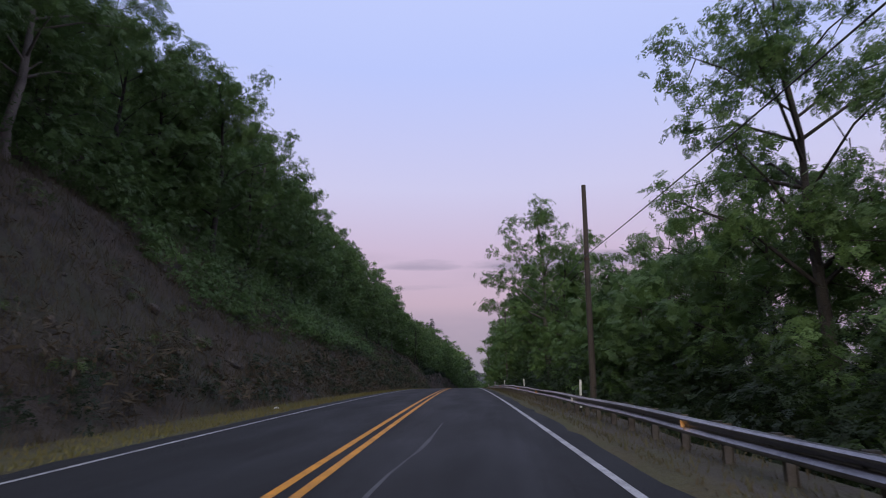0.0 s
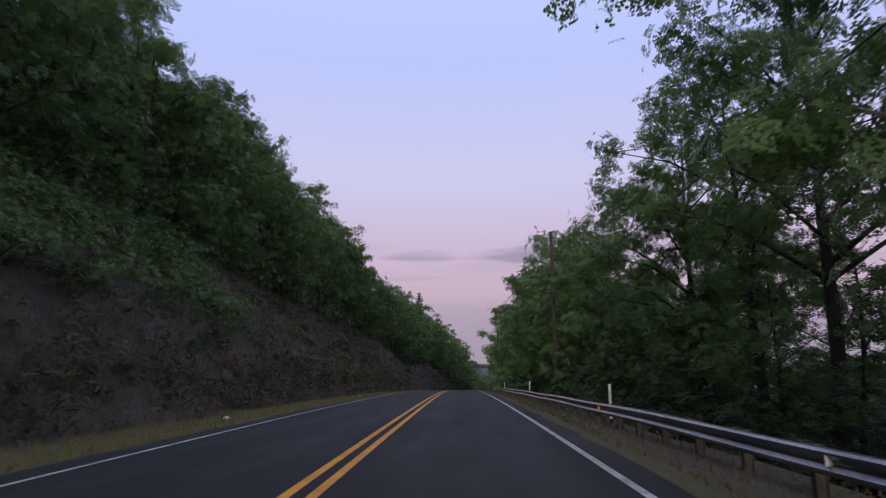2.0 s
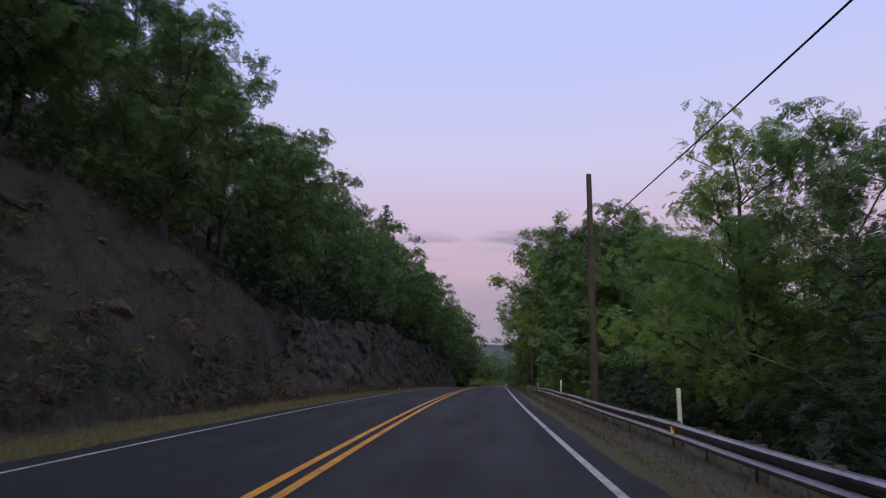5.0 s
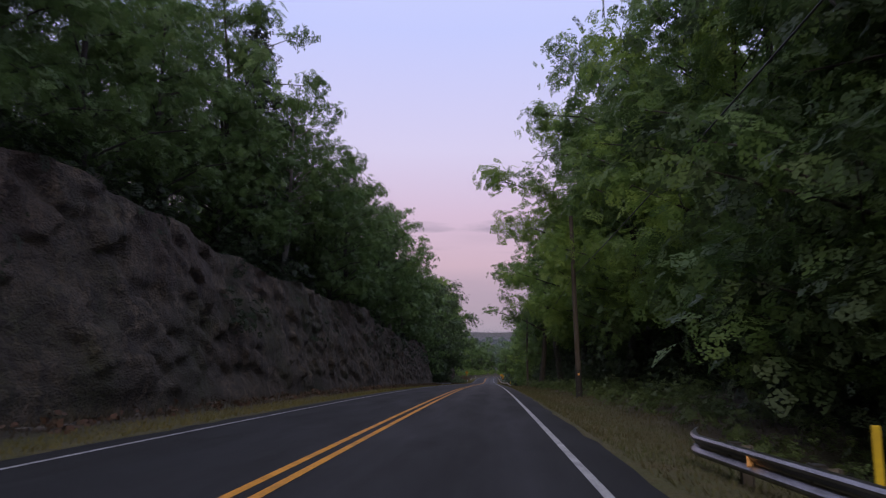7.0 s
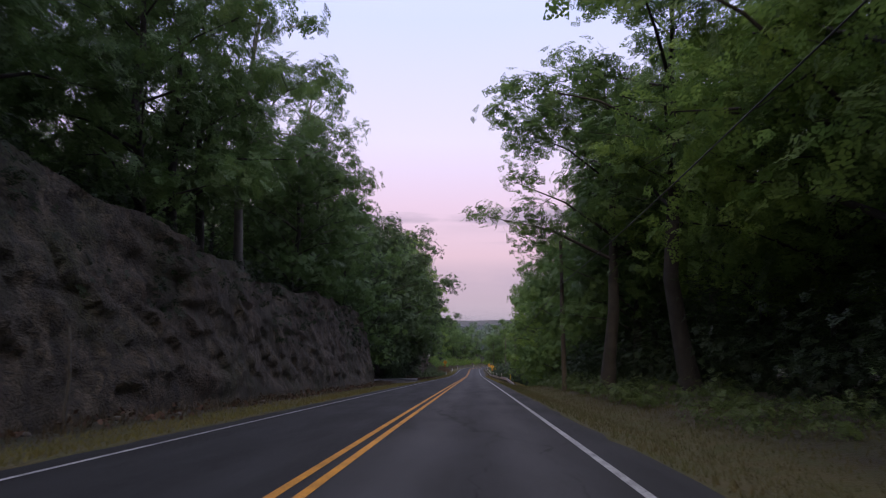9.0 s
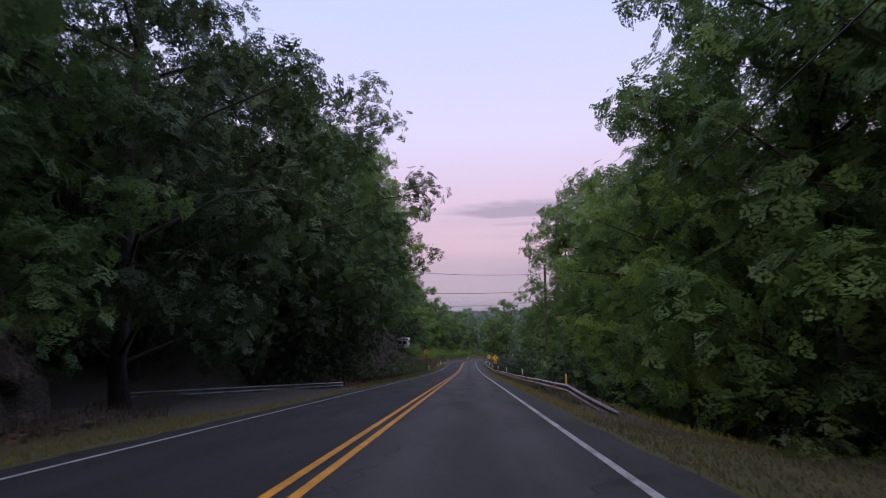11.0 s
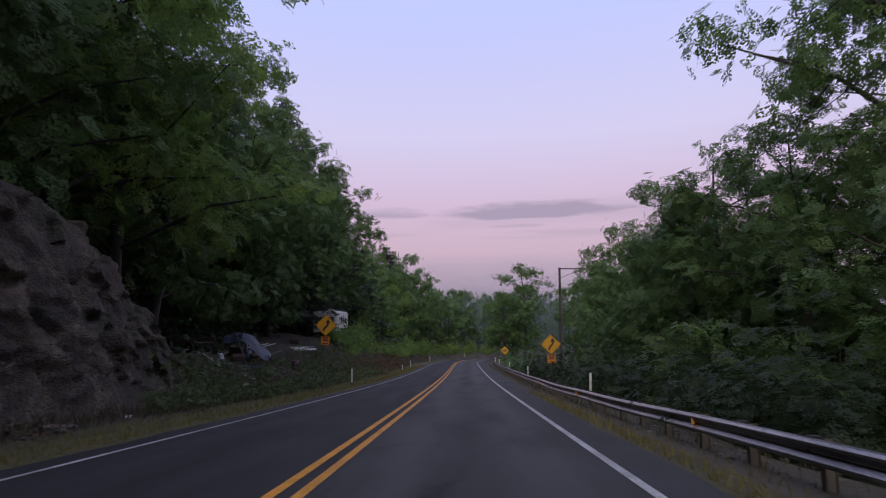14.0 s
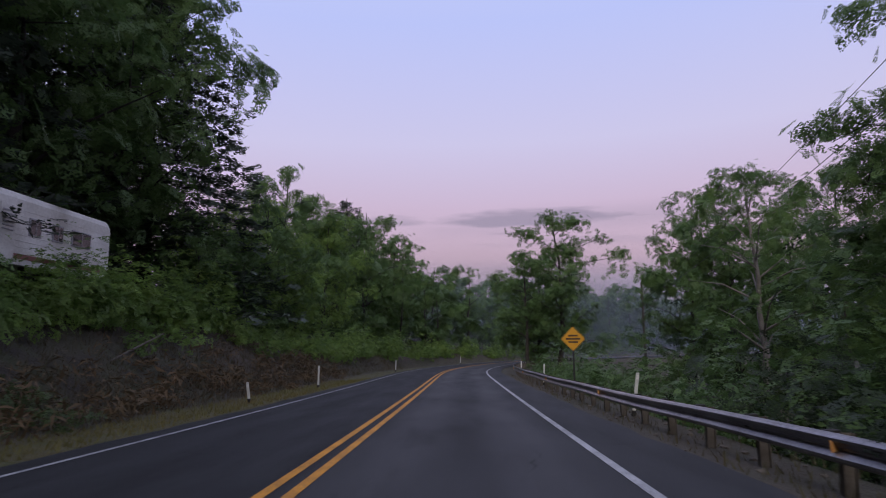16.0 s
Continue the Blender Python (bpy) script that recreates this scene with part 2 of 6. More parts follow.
def relief(n, k, b, height, strength, distance):
    bm = n.new("ShaderNodeBump")
    bm.inputs["Strength"].default_value, bm.inputs["Distance"].default_value = strength, distance
    k.new(height, bm.inputs["Height"])
    k.new(bm.outputs[0], b.inputs["Normal"])


def asphalt():
    """Worn asphalt: aggregate, paler wheel tracks along the lanes, dark unworn shoulders, stains and sealed cracks."""
    m = bpy.data.materials.new("asphalt")
    n, k, b = wire_in(m)
    pos = n.new("ShaderNodeNewGeometry").outputs["Position"]

    def given(name):
        at = n.new("ShaderNodeAttribute")
        at.attribute_name = name
        return at.outputs["Fac"]

    def times(x, y):
        mu = n.new("ShaderNodeMath")
        mu.operation = "MULTIPLY"
        k.new(x, mu.inputs[0])
        if isinstance(y, float):
            mu.inputs[1].default_value = y
        else:
            k.new(y, mu.inputs[1])
        return mu.outputs[0]

    track = given("track")
    patch = noise_node(n, k, pos, 1.0, 4, (1.5, 0.025, 1.0))
    streak = noise_node(n, k, pos, 1.0, 4, (5.0, 0.06, 1.0))
    grit, coarse = noise_node(n, k, pos, 90, 3), noise_node(n, k, pos, 22, 4)
    blotch = noise_node(n, k, pos, 0.8, 5, (1.6, 0.3, 1.0))
    c = blend(n, k, ranged(n, k, patch, 0.35, 0.68), (0.0062, 0.0070, 0.0086), (0.0102, 0.0112, 0.0134))
    rub = times(track, ranged(n, k, streak, 0.3, 0.7, 0.35, 1.0))
    c = blend(n, k, times(rub, 0.9), c, (0.0235, 0.0245, 0.0290))
    c = blend(n, k, times(given("worn"), times(ranged(n, k, track, 0.0, 0.8, 0.45, 1.0), 0.85)), c, (0.0600, 0.0590, 0.0650))
    c = blend(n, k, ranged(n, k, blotch, 0.55, 0.75, 0.0, 0.35), c, (0.0075, 0.0075, 0.0088))
    c = blend(n, k, ranged(n, k, coarse, 0.52, 0.72, 0.0, 0.35), c, (0.0260, 0.0250, 0.0255))
    c = blend(n, k, ranged(n, k, grit, 0.5, 0.75, 0.0, 0.45), c, (0.034, 0.033, 0.033))
    # crooked hairline cracks across and along the lanes
    vo, mp, wp = n.new("ShaderNodeTexVoronoi"), n.new("ShaderNodeMapping"), n.new("ShaderNodeVectorMath")
    nz = n.new("ShaderNodeTexNoise")
    nz.inputs["Scale"].default_value = 1.2
    k.new(pos, nz.inputs["Vector"])
    wp.operation, wp.inputs[1].default_value = "MULTIPLY_ADD", (0.9, 0.9, 0.0)
    k.new(nz.outputs["Color"], wp.inputs[0])
    k.new(pos, wp.inputs[2])
    mp.inputs["Scale"].default_value = (0.42, 0.13, 0.0)
    k.new(wp.outputs[0], mp.inputs[0])
    vo.feature, vo.inputs["Scale"].default_value = "DISTANCE_TO_EDGE", 1.0
    k.new(mp.outputs[0], vo.inputs["Vector"])
    c = blend(n, k, times(ranged(n, k, vo.outputs["Distance"], 0.0, 0.008, 0.7, 0.0), ranged(n, k, blotch, 0.42, 0.58)), c, (0.004, 0.004, 0.0045))
    k.new(c, b.inputs["Base Color"])
    k.new(ranged(n, k, blotch, 0.3, 0.7, 0.74, 0.9), b.inputs["Roughness"])
    b.inputs["Specular IOR Level"].default_value = 0.3
    relief(n, k, b, grit, 0.4, 0.012)
    return m


def soil():
    """Ground: mown verge grass, dry brown slope and leaf litter, set by the sheet's own cover."""
    m = bpy.data.materials.new("ground_cover")
    n, k, b = wire_in(m)
    pos = n.new("ShaderNodeNewGeometry").outputs["Position"]
    cover = n.new("ShaderNodeAttribute")
    cover.attribute_name = "verge"
    big, mid, fine = noise_node(n, k, pos, 0.16, 4), noise_node(n, k, pos, 1.3, 5), noise_node(n, k, pos, 14, 4)
    litter = blend(n, k, ranged(n, k, mid, 0.36, 0.66), (0.056, 0.041, 0.030), (0.027, 0.022, 0.016))
    slope = blend(n, k, ranged(n, k, big, 0.42, 0.6), (0.066, 0.050, 0.036), (0.040, 0.046, 0.020))
    wild = blend(n, k, ranged(n, k, mid, 0.4, 0.62), slope, litter)
    grass = blend(n, k, ranged(n, k, mid, 0.35, 0.65), (0.070, 0.074, 0.020), (0.095, 0.078, 0.030))
    c = blend(n, k, cover.outputs["Fac"], wild, grass)
    gravel = n.new("ShaderNodeAttribute")
    gravel.attribute_name = "gravel"
    c = blend(n, k, gravel.outputs["Fac"], c, blend(n, k, ranged(n, k, fine, 0.35, 0.65), (0.110, 0.095, 0.082), (0.050, 0.043, 0.038)))
    c = blend(n, k, ranged(n, k, fine, 0.35, 0.7, 0.0, 0.5), c, (0.028, 0.023, 0.011))
    k.new(c, b.inputs["Base Color"])
    b.inputs["Roughness"].default_value = 0.95
    relief(n, k, b, fine, 0.9, 0.12)
    return m


def rock():
    """Brown-grey broken rock: bedded layers, steep joints, pale fresh faces, shade of recesses painted as dark patches,
    and lichen.
    """
    m = bpy.data.materials.new("cut_rock")
    n, k, b = wire_in(m)
    pos = n.new("ShaderNodeNewGeometry").outputs["Position"]
    warp, nz = n.new("ShaderNodeVectorMath"), n.new("ShaderNodeTexNoise")
    nz.inputs["Scale"].default_value, nz.inputs["Detail"].default_value = 0.9, 3
    k.new(pos, nz.inputs["Vector"])
    warp.operation, warp.inputs[1].default_value = "MULTIPLY_ADD", (1.1, 1.1, 0.9)
    k.new(nz.outputs["Color"], warp.inputs[0])
    k.new(pos, warp.inputs[2])
    bent = warp.outputs[0]
    big, mid, fine = noise_node(n, k, pos, 0.30, 5), noise_node(n, k, bent, 1.6, 7), noise_node(n, k, pos, 14, 6)
    beds = noise_node(n, k, bent, 0.8, 5, (0.6, 0.45, 2.0))
    joints = noise_node(n, k, bent, 0.9, 5, (1.2, 1.5, 0.6))
    c = blend(n, k, ranged(n, k, mid, 0.38, 0.62), (0.158, 0.122, 0.080), (0.064, 0.050, 0.034))
    # near-black patches that paint in the shade of recesses
    c = blend(n, k, ranged(n, k, beds, 0.52, 0.66, 0.0, 0.7), c, (0.034, 0.027, 0.022))
    c = blend(n, k, ranged(n, k, joints, 0.56, 0.66, 0.0, 0.85), c, (0.020, 0.017, 0.015))
    c = blend(n, k, ranged(n, k, joints, 0.40, 0.30, 0.0, 0.6), c, (0.155, 0.138, 0.110))
    c = blend(n, k, ranged(n, k, big, 0.52, 0.64, 0.0, 0.7), c, (0.048, 0.054, 0.020))
    c = blend(n, k, ranged(n, k, big, 0.46, 0.36, 0.0, 0.5), c, (0.075, 0.045, 0.032))
    c = blend(n, k, ranged(n, k, noise_node(n, k, bent, 5.5, 6), 0.46, 0.64, 0.0, 0.75), c, (0.026, 0.021, 0.017))
    c = blend(n, k, ranged(n, k, fine, 0.45, 0.72, 0.0, 0.65), c, (0.030, 0.025, 0.020))
    k.new(c, b.inputs["Base Color"])
    b.inputs["Roughness"].default_value = 0.92
    add, more = n.new("ShaderNodeMath"), n.new("ShaderNodeMath")
    for node, x, f, y in ((add, fine, 0.55, joints), (more, beds, 0.8, add.outputs[0])):
        node.operation, node.inputs[1].default_value = "MULTIPLY_ADD", f
        k.new(x, node.inputs[0])
        k.new(y, node.inputs[2])
    # broken blocks: each cell stands out by its own amount
    steps = more.outputs[0]
    for size, share in ((0.85, 0.9), (2.3, 0.45)):
        mp, vo, sepc, mix = n.new("ShaderNodeMapping"), n.new("ShaderNodeTexVoronoi"), n.new("ShaderNodeSeparateColor"), n.new("ShaderNodeMath")
        mp.inputs["Scale"].default_value, mp.inputs["Rotation"].default_value = (1.0, 1.0, 0.7), (0.3, 0.15, 0)
        vo.inputs["Scale"].default_value = size
        k.new(bent, mp.inputs[0])
        k.new(mp.outputs[0], vo.inputs["Vector"])
        k.new(vo.outputs["Color"], sepc.inputs[0])
        mix.operation, mix.inputs[1].default_value = "MULTIPLY_ADD", share
        k.new(sepc.outputs[0], mix.inputs[0])
        k.new(steps, mix.inputs[2])
        steps = mix.outputs[0]
        c = blend(n, k, ranged(n, k, sepc.outputs[1], 0.45, 1.0, 0.0, 0.55), c, (0.040, 0.032, 0.022))
    k.new(c, b.inputs["Base Color"])
    relief(n, k, b, steps, 0.9, 0.22)
    return m


def mist():
    """Thin drifting ground mist: mostly clear, a little white."""
    m = bpy.data.materials.new("mist")
    n, k, b = wire_in(m)
    pos = n.new("ShaderNodeNewGeometry").outputs["Position"]
    thick = n.new("ShaderNodeAttribute")
    thick.attribute_name = "thick"
    drift = ranged(n, k, noise_node(n, k, pos, 0.03, 3, (1, 1, 2.5)), 0.3, 0.7, 0.45, 1.0)
    mul = n.new("ShaderNodeMath")
    mul.operation = "MULTIPLY"
    k.new(thick.outputs["Fac"], mul.inputs[0])
    k.new(drift, mul.inputs[1])
    tr, df, mx = n.new("ShaderNodeBsdfTransparent"), n.new("ShaderNodeBsdfTranslucent"), n.new("ShaderNodeMixShader")
    df.inputs[0].default_value = (0.46, 0.50, 0.54, 1)
    k.new(mul.outputs[0], mx.inputs[0])
    k.new(tr.outputs[0], mx.inputs[1])
    k.new(df.outputs[0], mx.inputs[2])
    k.new(mx.outputs[0], n["Material Output"].inputs[0])
    return m


def foliage(name, light, dark, grain=6.5, stretch=(1, 1, 1.25), fill=0.52, through=0.42):
    """Sprays of separate leaves: each leaf a cell with its own tone, open air between them."""
    m = bpy.data.materials.new(name)
    n, k, b = wire_in(m)
    geo = n.new("ShaderNodeNewGeometry")
    tex = n.new("ShaderNodeTexCoord").outputs["Object"]
    mp, vo = n.new("ShaderNodeMapping"), n.new("ShaderNodeTexVoronoi")
    mp.inputs["Scale"].default_value = stretch
    vo.inputs["Scale"].default_value = grain
    k.new(tex, mp.inputs[0])
    k.new(mp.outputs[0], vo.inputs["Vector"])
    own = n.new("ShaderNodeSeparateColor")
    k.new(vo.outputs["Color"], own.inputs[0])
    big = noise_node(n, k, geo.outputs["Position"], 0.35, 3)
    c = blend(n, k, ranged(n, k, big, 0.35, 0.65), light, dark)
    c = blend(n, k, ranged(n, k, own.outputs[0], 0, 1, 0.0, 0.55), c, dark)
    c = blend(n, k, ranged(n, k, geo.outputs["Random Per Island"], 0, 1, 0.0, 0.35), c, tuple(q * 0.55 for q in dark))
    k.new(c, b.inputs["Base Color"])
    b.inputs["Roughness"].default_value = 0.55
    b.inputs["Specular IOR Level"].default_value = 0.3
    tr, ms = n.new("ShaderNodeBsdfTranslucent"), n.new("ShaderNodeMixShader")
    k.new(c, tr.inputs[0])
    ms.inputs[0].default_value = through
    k.new(b.outputs[0], ms.inputs[1])
    k.new(tr.outputs[0], ms.inputs[2])
    leaf = n.new("ShaderNodeMath")
    leaf.operation = "LESS_THAN"
    leaf.inputs[1].default_value = fill
    k.new(vo.outputs["Distance"], leaf.inputs[0])
    air, cut = n.new("ShaderNodeBsdfTransparent"), n.new("ShaderNodeMixShader")
    k.new(leaf.outputs[0], cut.inputs[0])
    k.new(air.outputs[0], cut.inputs[1])
    k.new(ms.outputs[0], cut.inputs[2])
    k.new(cut.outputs[0], n["Material Output"].inputs[0])
    return m


LEAF = (1.0, 0.85, 1.2)
# first a darker copy of the green leaf: shade inside the wood, put into colour
M.update(shade_beech=foliage("shade_beech_leaf", (0.074, 0.122, 0.046), (0.038, 0.066, 0.028), 16.0, LEAF, 0.56, 0.3),
         oak=foliage("oak_leaf", (0.142, 0.232, 0.070), (0.074, 0.132, 0.044), 16.0, LEAF, 0.545), maple=foliage("maple_leaf", (0.270, 0.390, 0.088), (0.125, 0.210, 0.056), 16.0, LEAF, 0.54, 0.58),
         ash=foliage("ash_leaf", (0.146, 0.238, 0.070), (0.080, 0.144, 0.046), 17.0, LEAF, 0.53), shrub=foliage("shrub_leaf", (0.125, 0.172, 0.056), (0.066, 0.100, 0.036), 24.0, LEAF, 0.50),
         # thicket leaves darkened in colour, for the shade of the trees overhead
         shade_thicket=foliage("shade_thicket_leaf", (0.046, 0.074, 0.031), (0.023, 0.039, 0.018), 21.0, LEAF, 0.52),
         needle=foliage("hemlock_needle", (0.058, 0.082, 0.048), (0.032, 0.050, 0.032), 8.0, (0.8, 0.8, 2.0), 0.56, 0.12))
M.update(asphalt=asphalt(), soil=soil(), rock=rock(), mist=mist())


def part(name, verts, faces, mat, parent=None, label="", smooth=False):
    me = bpy.data.meshes.new(name)
    if isinstance(verts, np.ndarray) and isinstance(faces, np.ndarray):
        n = faces.shape[1]
        me.vertices.add(len(verts))
        me.vertices.foreach_set("co", verts.astype(np.float32).ravel())
        me.loops.add(faces.size)
        me.loops.foreach_set("vertex_index", faces.astype(np.int32).ravel())
        me.polygons.add(len(faces))
        me.polygons.foreach_set("loop_start", np.arange(0, faces.size, n, dtype=np.int32))
        me.update(calc_edges=True)
    else:
        me.from_pydata([tuple(v) for v in verts], [], [tuple(f) for f in faces])
    me.materials.append(mat)
    if smooth:
        me.polygons.foreach_set("use_smooth", np.ones(len(me.polygons), dtype=bool))
    ob = new(name, me)
    if parent is not None:
        ob.parent = parent
    return tagged(ob, label)


def mark(ob, name, values):
    """A value for each vertex, which the material reads as cover or thickness."""
    ob.data.attributes.new(name, "FLOAT", "POINT").data.foreach_set("value", np.asarray(values, np.float32).ravel())
    return ob


def box(w, d, h, at=(0, 0, 0), bevel=0.01):
    """Vertices and faces of a bevelled block, its middle at the given place."""
    bm = bmesh.new()
    bmesh.ops.create_cube(bm, size=1)
    bmesh.ops.scale(bm, vec=(w, d, h), verts=bm.verts)
    if bevel:
        bmesh.ops.bevel(bm, geom=bm.edges[:], offset=bevel, segments=1, affect="EDGES")
    bmesh.ops.translate(bm, vec=at, verts=bm.verts)
    v, f = [tuple(x.co) for x in bm.verts], [tuple(x.index for x in p.verts) for p in bm.faces]
    bm.free()
    return v, f


def moved(shape, m):
    return [tuple(m @ Vector(v)) for v in shape[0]], shape[1]


def joined(shapes):
    v, f = [], []
    for a, b in shapes:
        k = len(v)
        v += [tuple(x) for x in a]
        f += [tuple(int(i) + k for i in p) for p in b]
    return v, f


# ---- ground ----
def table(s, rows):
    return np.interp(s, *np.array(rows, float).T)


# cross section of the valley side: foot of the bank, its steep part (slope, height), the hill above, and the fall on the right
LEFT_FOOT = ((0, 7.4), (140, 7.4), (160, 8.6), (283, 8.6), (292, 14), (308, 14), (318, 8.6), (356, 8.6), (366, 9.0), (400, 9.0), (410, 7.8), (430, 7.4), (520, 8))
LEFT_CUT = ((0, 1.15), (140, 1.15), (158, 3.2), (283, 3.0), (292, 0.5), (312, 0.6), (337, 0.75), (343, 2.6), (354, 2.6), (364, 2.2), (376, 0.28), (400, 0.3), (412, 0.75), (430, 0.75), (520, 0.4))
LEFT_CUT_H = ((0, 9), (140, 8), (158, 4.7), (178, 4.9), (200, 6.8), (220, 6.5), (283, 5.2), (292, 1), (312, 2), (337, 3.6), (343, 5.5), (354, 5.5), (364, 4.4), (376, 1.5), (400, 1.7), (412, 3.4), (430, 3.6), (450, 1.5), (520, 0.5))
LEFT_RISE = ((0, 0.78), (150, 0.7), (215, 0.6), (235, 0.35), (283, 0.35), (320, 0.5), (366, 0.4), (400, 0.2), (440, 0.1), (520, 0.1))
RIGHT_EDGE = ((0, 6.9), (178, 6.9), (194, 5.9), (280, 5.9), (298, 6.9), (700, 6.9))
RIGHT_FALL = ((0, 0.55), (178, 0.55), (194, -0.12), (280, -0.12), (298, 0.5), (400, 0.4), (700, 0.2))
RIGHT_RUN = ((0, 9), (390, 8), (450, 6), (700, 5))


def ripple(x, y, size):
    """Soft uneven ground, between -1 and 1."""
    a, b = x / size, y / size
    return (np.sin(a * 1.7 + 1.3 * np.sin(b * 1.1)) + np.sin(b * 2.1 + 1.7 * np.sin(a * 0.9 + 2)) + np.sin((a + b) * 3.1 + 1)) / 3


def along(x, y):
    """Metres along the road and to its right of points x, y (flat arrays)."""
    pick = slice(None, None, 6)
    px, py, ph, ps = RX[pick], RY[pick], _head[pick], RS[pick]
    s, l = np.empty(len(x)), np.empty(len(x))
    for i in range(0, len(x), 20000):
        dx, dy = x[i:i + 20000, None] - px, y[i:i + 20000, None] - py
        j = np.argmin(dx * dx + dy * dy, axis=1)
        r = np.arange(len(j))
        dx, dy = dx[r, j], dy[r, j]
        s[i:i + 20000] = ps[j] + dx * -np.sin(ph[j]) + dy * np.cos(ph[j])
        l[i:i + 20000] = dx * np.cos(ph[j]) + dy * np.sin(ph[j])
    return s, l


def cross(s, l):
    """Height over the road's middle of the ground l metres to the right at s."""
    a = np.abs(l)
    up = np.clip(a - table(s, LEFT_FOOT), 0, None)
    steep, high = table(s, LEFT_CUT), table(s, LEFT_CUT_H)
    hill = np.minimum(up * steep, high) + np.clip(up - high / steep, 0, 60) * table(s, LEFT_RISE)
    hill = hill - 0.045 - 0.10 * np.clip(a - 4.2, 0, 1.5)
    drop = -np.clip(a - table(s, RIGHT_EDGE), 0, table(s, RIGHT_RUN)) * table(s, RIGHT_FALL)
    drop = drop - 0.20 * np.clip(a - 4.4, 0, 1.6) + 0.01 * np.clip(a - 40, 0, 200)
    return np.where(l < 0, hill, drop) - 0.14 * np.clip((4.2 - a) / 0.3, 0, 1)


def terrain(x, y):
    """Height of the ground at x, y (arrays)."""
    x, y = np.broadcast_arrays(np.asarray(x, float), np.asarray(y, float))
    shape = x.shape
    x, y = x.ravel(), y.ravel()
    s, l = along(x, y)
    a = np.abs(l)
    z = np.interp(s, RS, RZ) + cross(s, l)
    z = z + np.clip((a - 6.5) / 4, 0, 1) * (0.35 * ripple(x, y, 3.1) + 0.12 * ripple(x, y, 0.9))
    far = np.clip((np.hypot(x - 20, y - 200) - 520) / 500, 0, 1)
    z = z + far * far * (26 + 14 * ripple(x, y, 190)) * np.clip(y / 300, 0, 1)
    return z.reshape(shape)


def axis(dense, step, far, grow):
    lo, hi = dense
    v, d = list(np.arange(lo, hi, step)), step
    while v[-1] < far[1]:
        d *= grow
        v.append(v[-1] + d)
    d = step
    while v[0] > far[0]:
        d *= grow
        v.insert(0, v[0] - d)
    return np.array(v)


gx, gy = axis((-24, 24), 0.6, (-1500, 1500), 1.12), axis((-20, 470), 1.3, (-500, 2600), 1.12)
GX, GY = np.meshgrid(gx, gy)
GZ = terrain(GX, GY)
nx, ny = len(gx), len(gy)
gi = (np.arange(ny - 1)[:, None] * nx + np.arange(nx - 1)).ravel()
ground = part("ground", np.stack([GX.ravel(), GY.ravel(), GZ.ravel()], 1), np.stack([gi, gi + 1, gi + nx + 1, gi + nx], 1), M["soil"], smooth=True)
gs, gl = along(GX.ravel(), GY.ravel())
wide = np.where(gl < 0, 7.0 + 0.5 * ripple(GX.ravel(), GY.ravel(), 2.2), np.where((gs > 172) & (gs < 288), 7.6, 4.9 + 0.2 * ripple(GX.ravel(), GY.ravel(), 1.3)))
mark(ground, "verge", np.clip((wide - np.abs(gl)) / 0.8, 0, 1))
lay = np.clip((gs - 291) / 3, 0, 1) * np.clip((317 - gs) / 4, 0, 1) * np.clip((-4.5 - gl) / 0.6, 0, 1) * np.clip((16 + gl) / 2, 0, 1)
under = np.clip((gl - 4.5) / 0.4, 0, 1) * np.clip((7.0 - gl) / 0.6, 0, 1) * np.where((gs > 176) & (gs < 292), 0.0, 0.4)
mark(ground, "gravel", np.maximum(lay, under))
tagged(ground, "grassy verge, brown slope and leaf litter of a wooded valley", "ground", kind="structure")


def ribbon(name, s0, s1, l0, l1, up, mat, thick=0.0, step=2.0, wobble=0.0, drift=0.0):
    """A strip along the road, with its edges turned down where it has thickness."""
    ss = np.arange(s0, s1 + step * 0.5, step)
    wide = np.linspace(l0, l1, 24 if thick else 2)
    rows = [(l, up) for l in wide]
    if thick:
        rows = [(l0 - 0.06, up - thick)] + rows + [(l1 + 0.06, up - thick)]
    k = len(rows)
    v = []
    for s in ss:
        w0, w1 = wobble * math.sin(s * 1.9 + 2 * math.sin(s * 0.7)), wobble * math.sin(s * 1.3 + 1.5 * math.sin(s * 0.9 + 1))
        if thick:
            w1 -= table(s, ((150, 0.22), (200, 0.0), (362, 0.0), (385, -0.45)))
        stray = drift * table(s, ((50, 0), (78, 1), (118, 1), (150, 0)))
        for j, (l, u) in enumerate(rows):
            v.append(road(s, l + stray + (w0 if j <= 1 else w1 if j >= k - 2 else 0), u - 0.011 * max(0.0, -l)))
    f = [(i * k + j, i * k + j + 1, i * k + k + j + 1, i * k + k + j) for i in range(len(ss) - 1) for j in range(k - 1)]
    ob = part(name, v, f, mat)
    if thick:
        # tyres polish two tracks in each lane, the camera's lane more than the other
        rub = [(0.4 if l < 0 else 1.0) * sum(math.exp(-((abs(l) - c) / 0.42) ** 2) for c in (0.95, 2.65)) for l, u in rows]
        mark(ob, "track", [r * (1 if abs(l) < 3.4 else 0.2) for _ in ss for r, (l, u) in zip(rub, rows)])
        mark(ob, "worn", [min(1.0, max(0.0, (s - 195) / 40)) * (1.0 if l > 0 else 0.2) for s in ss for l, u in rows])
    return ob


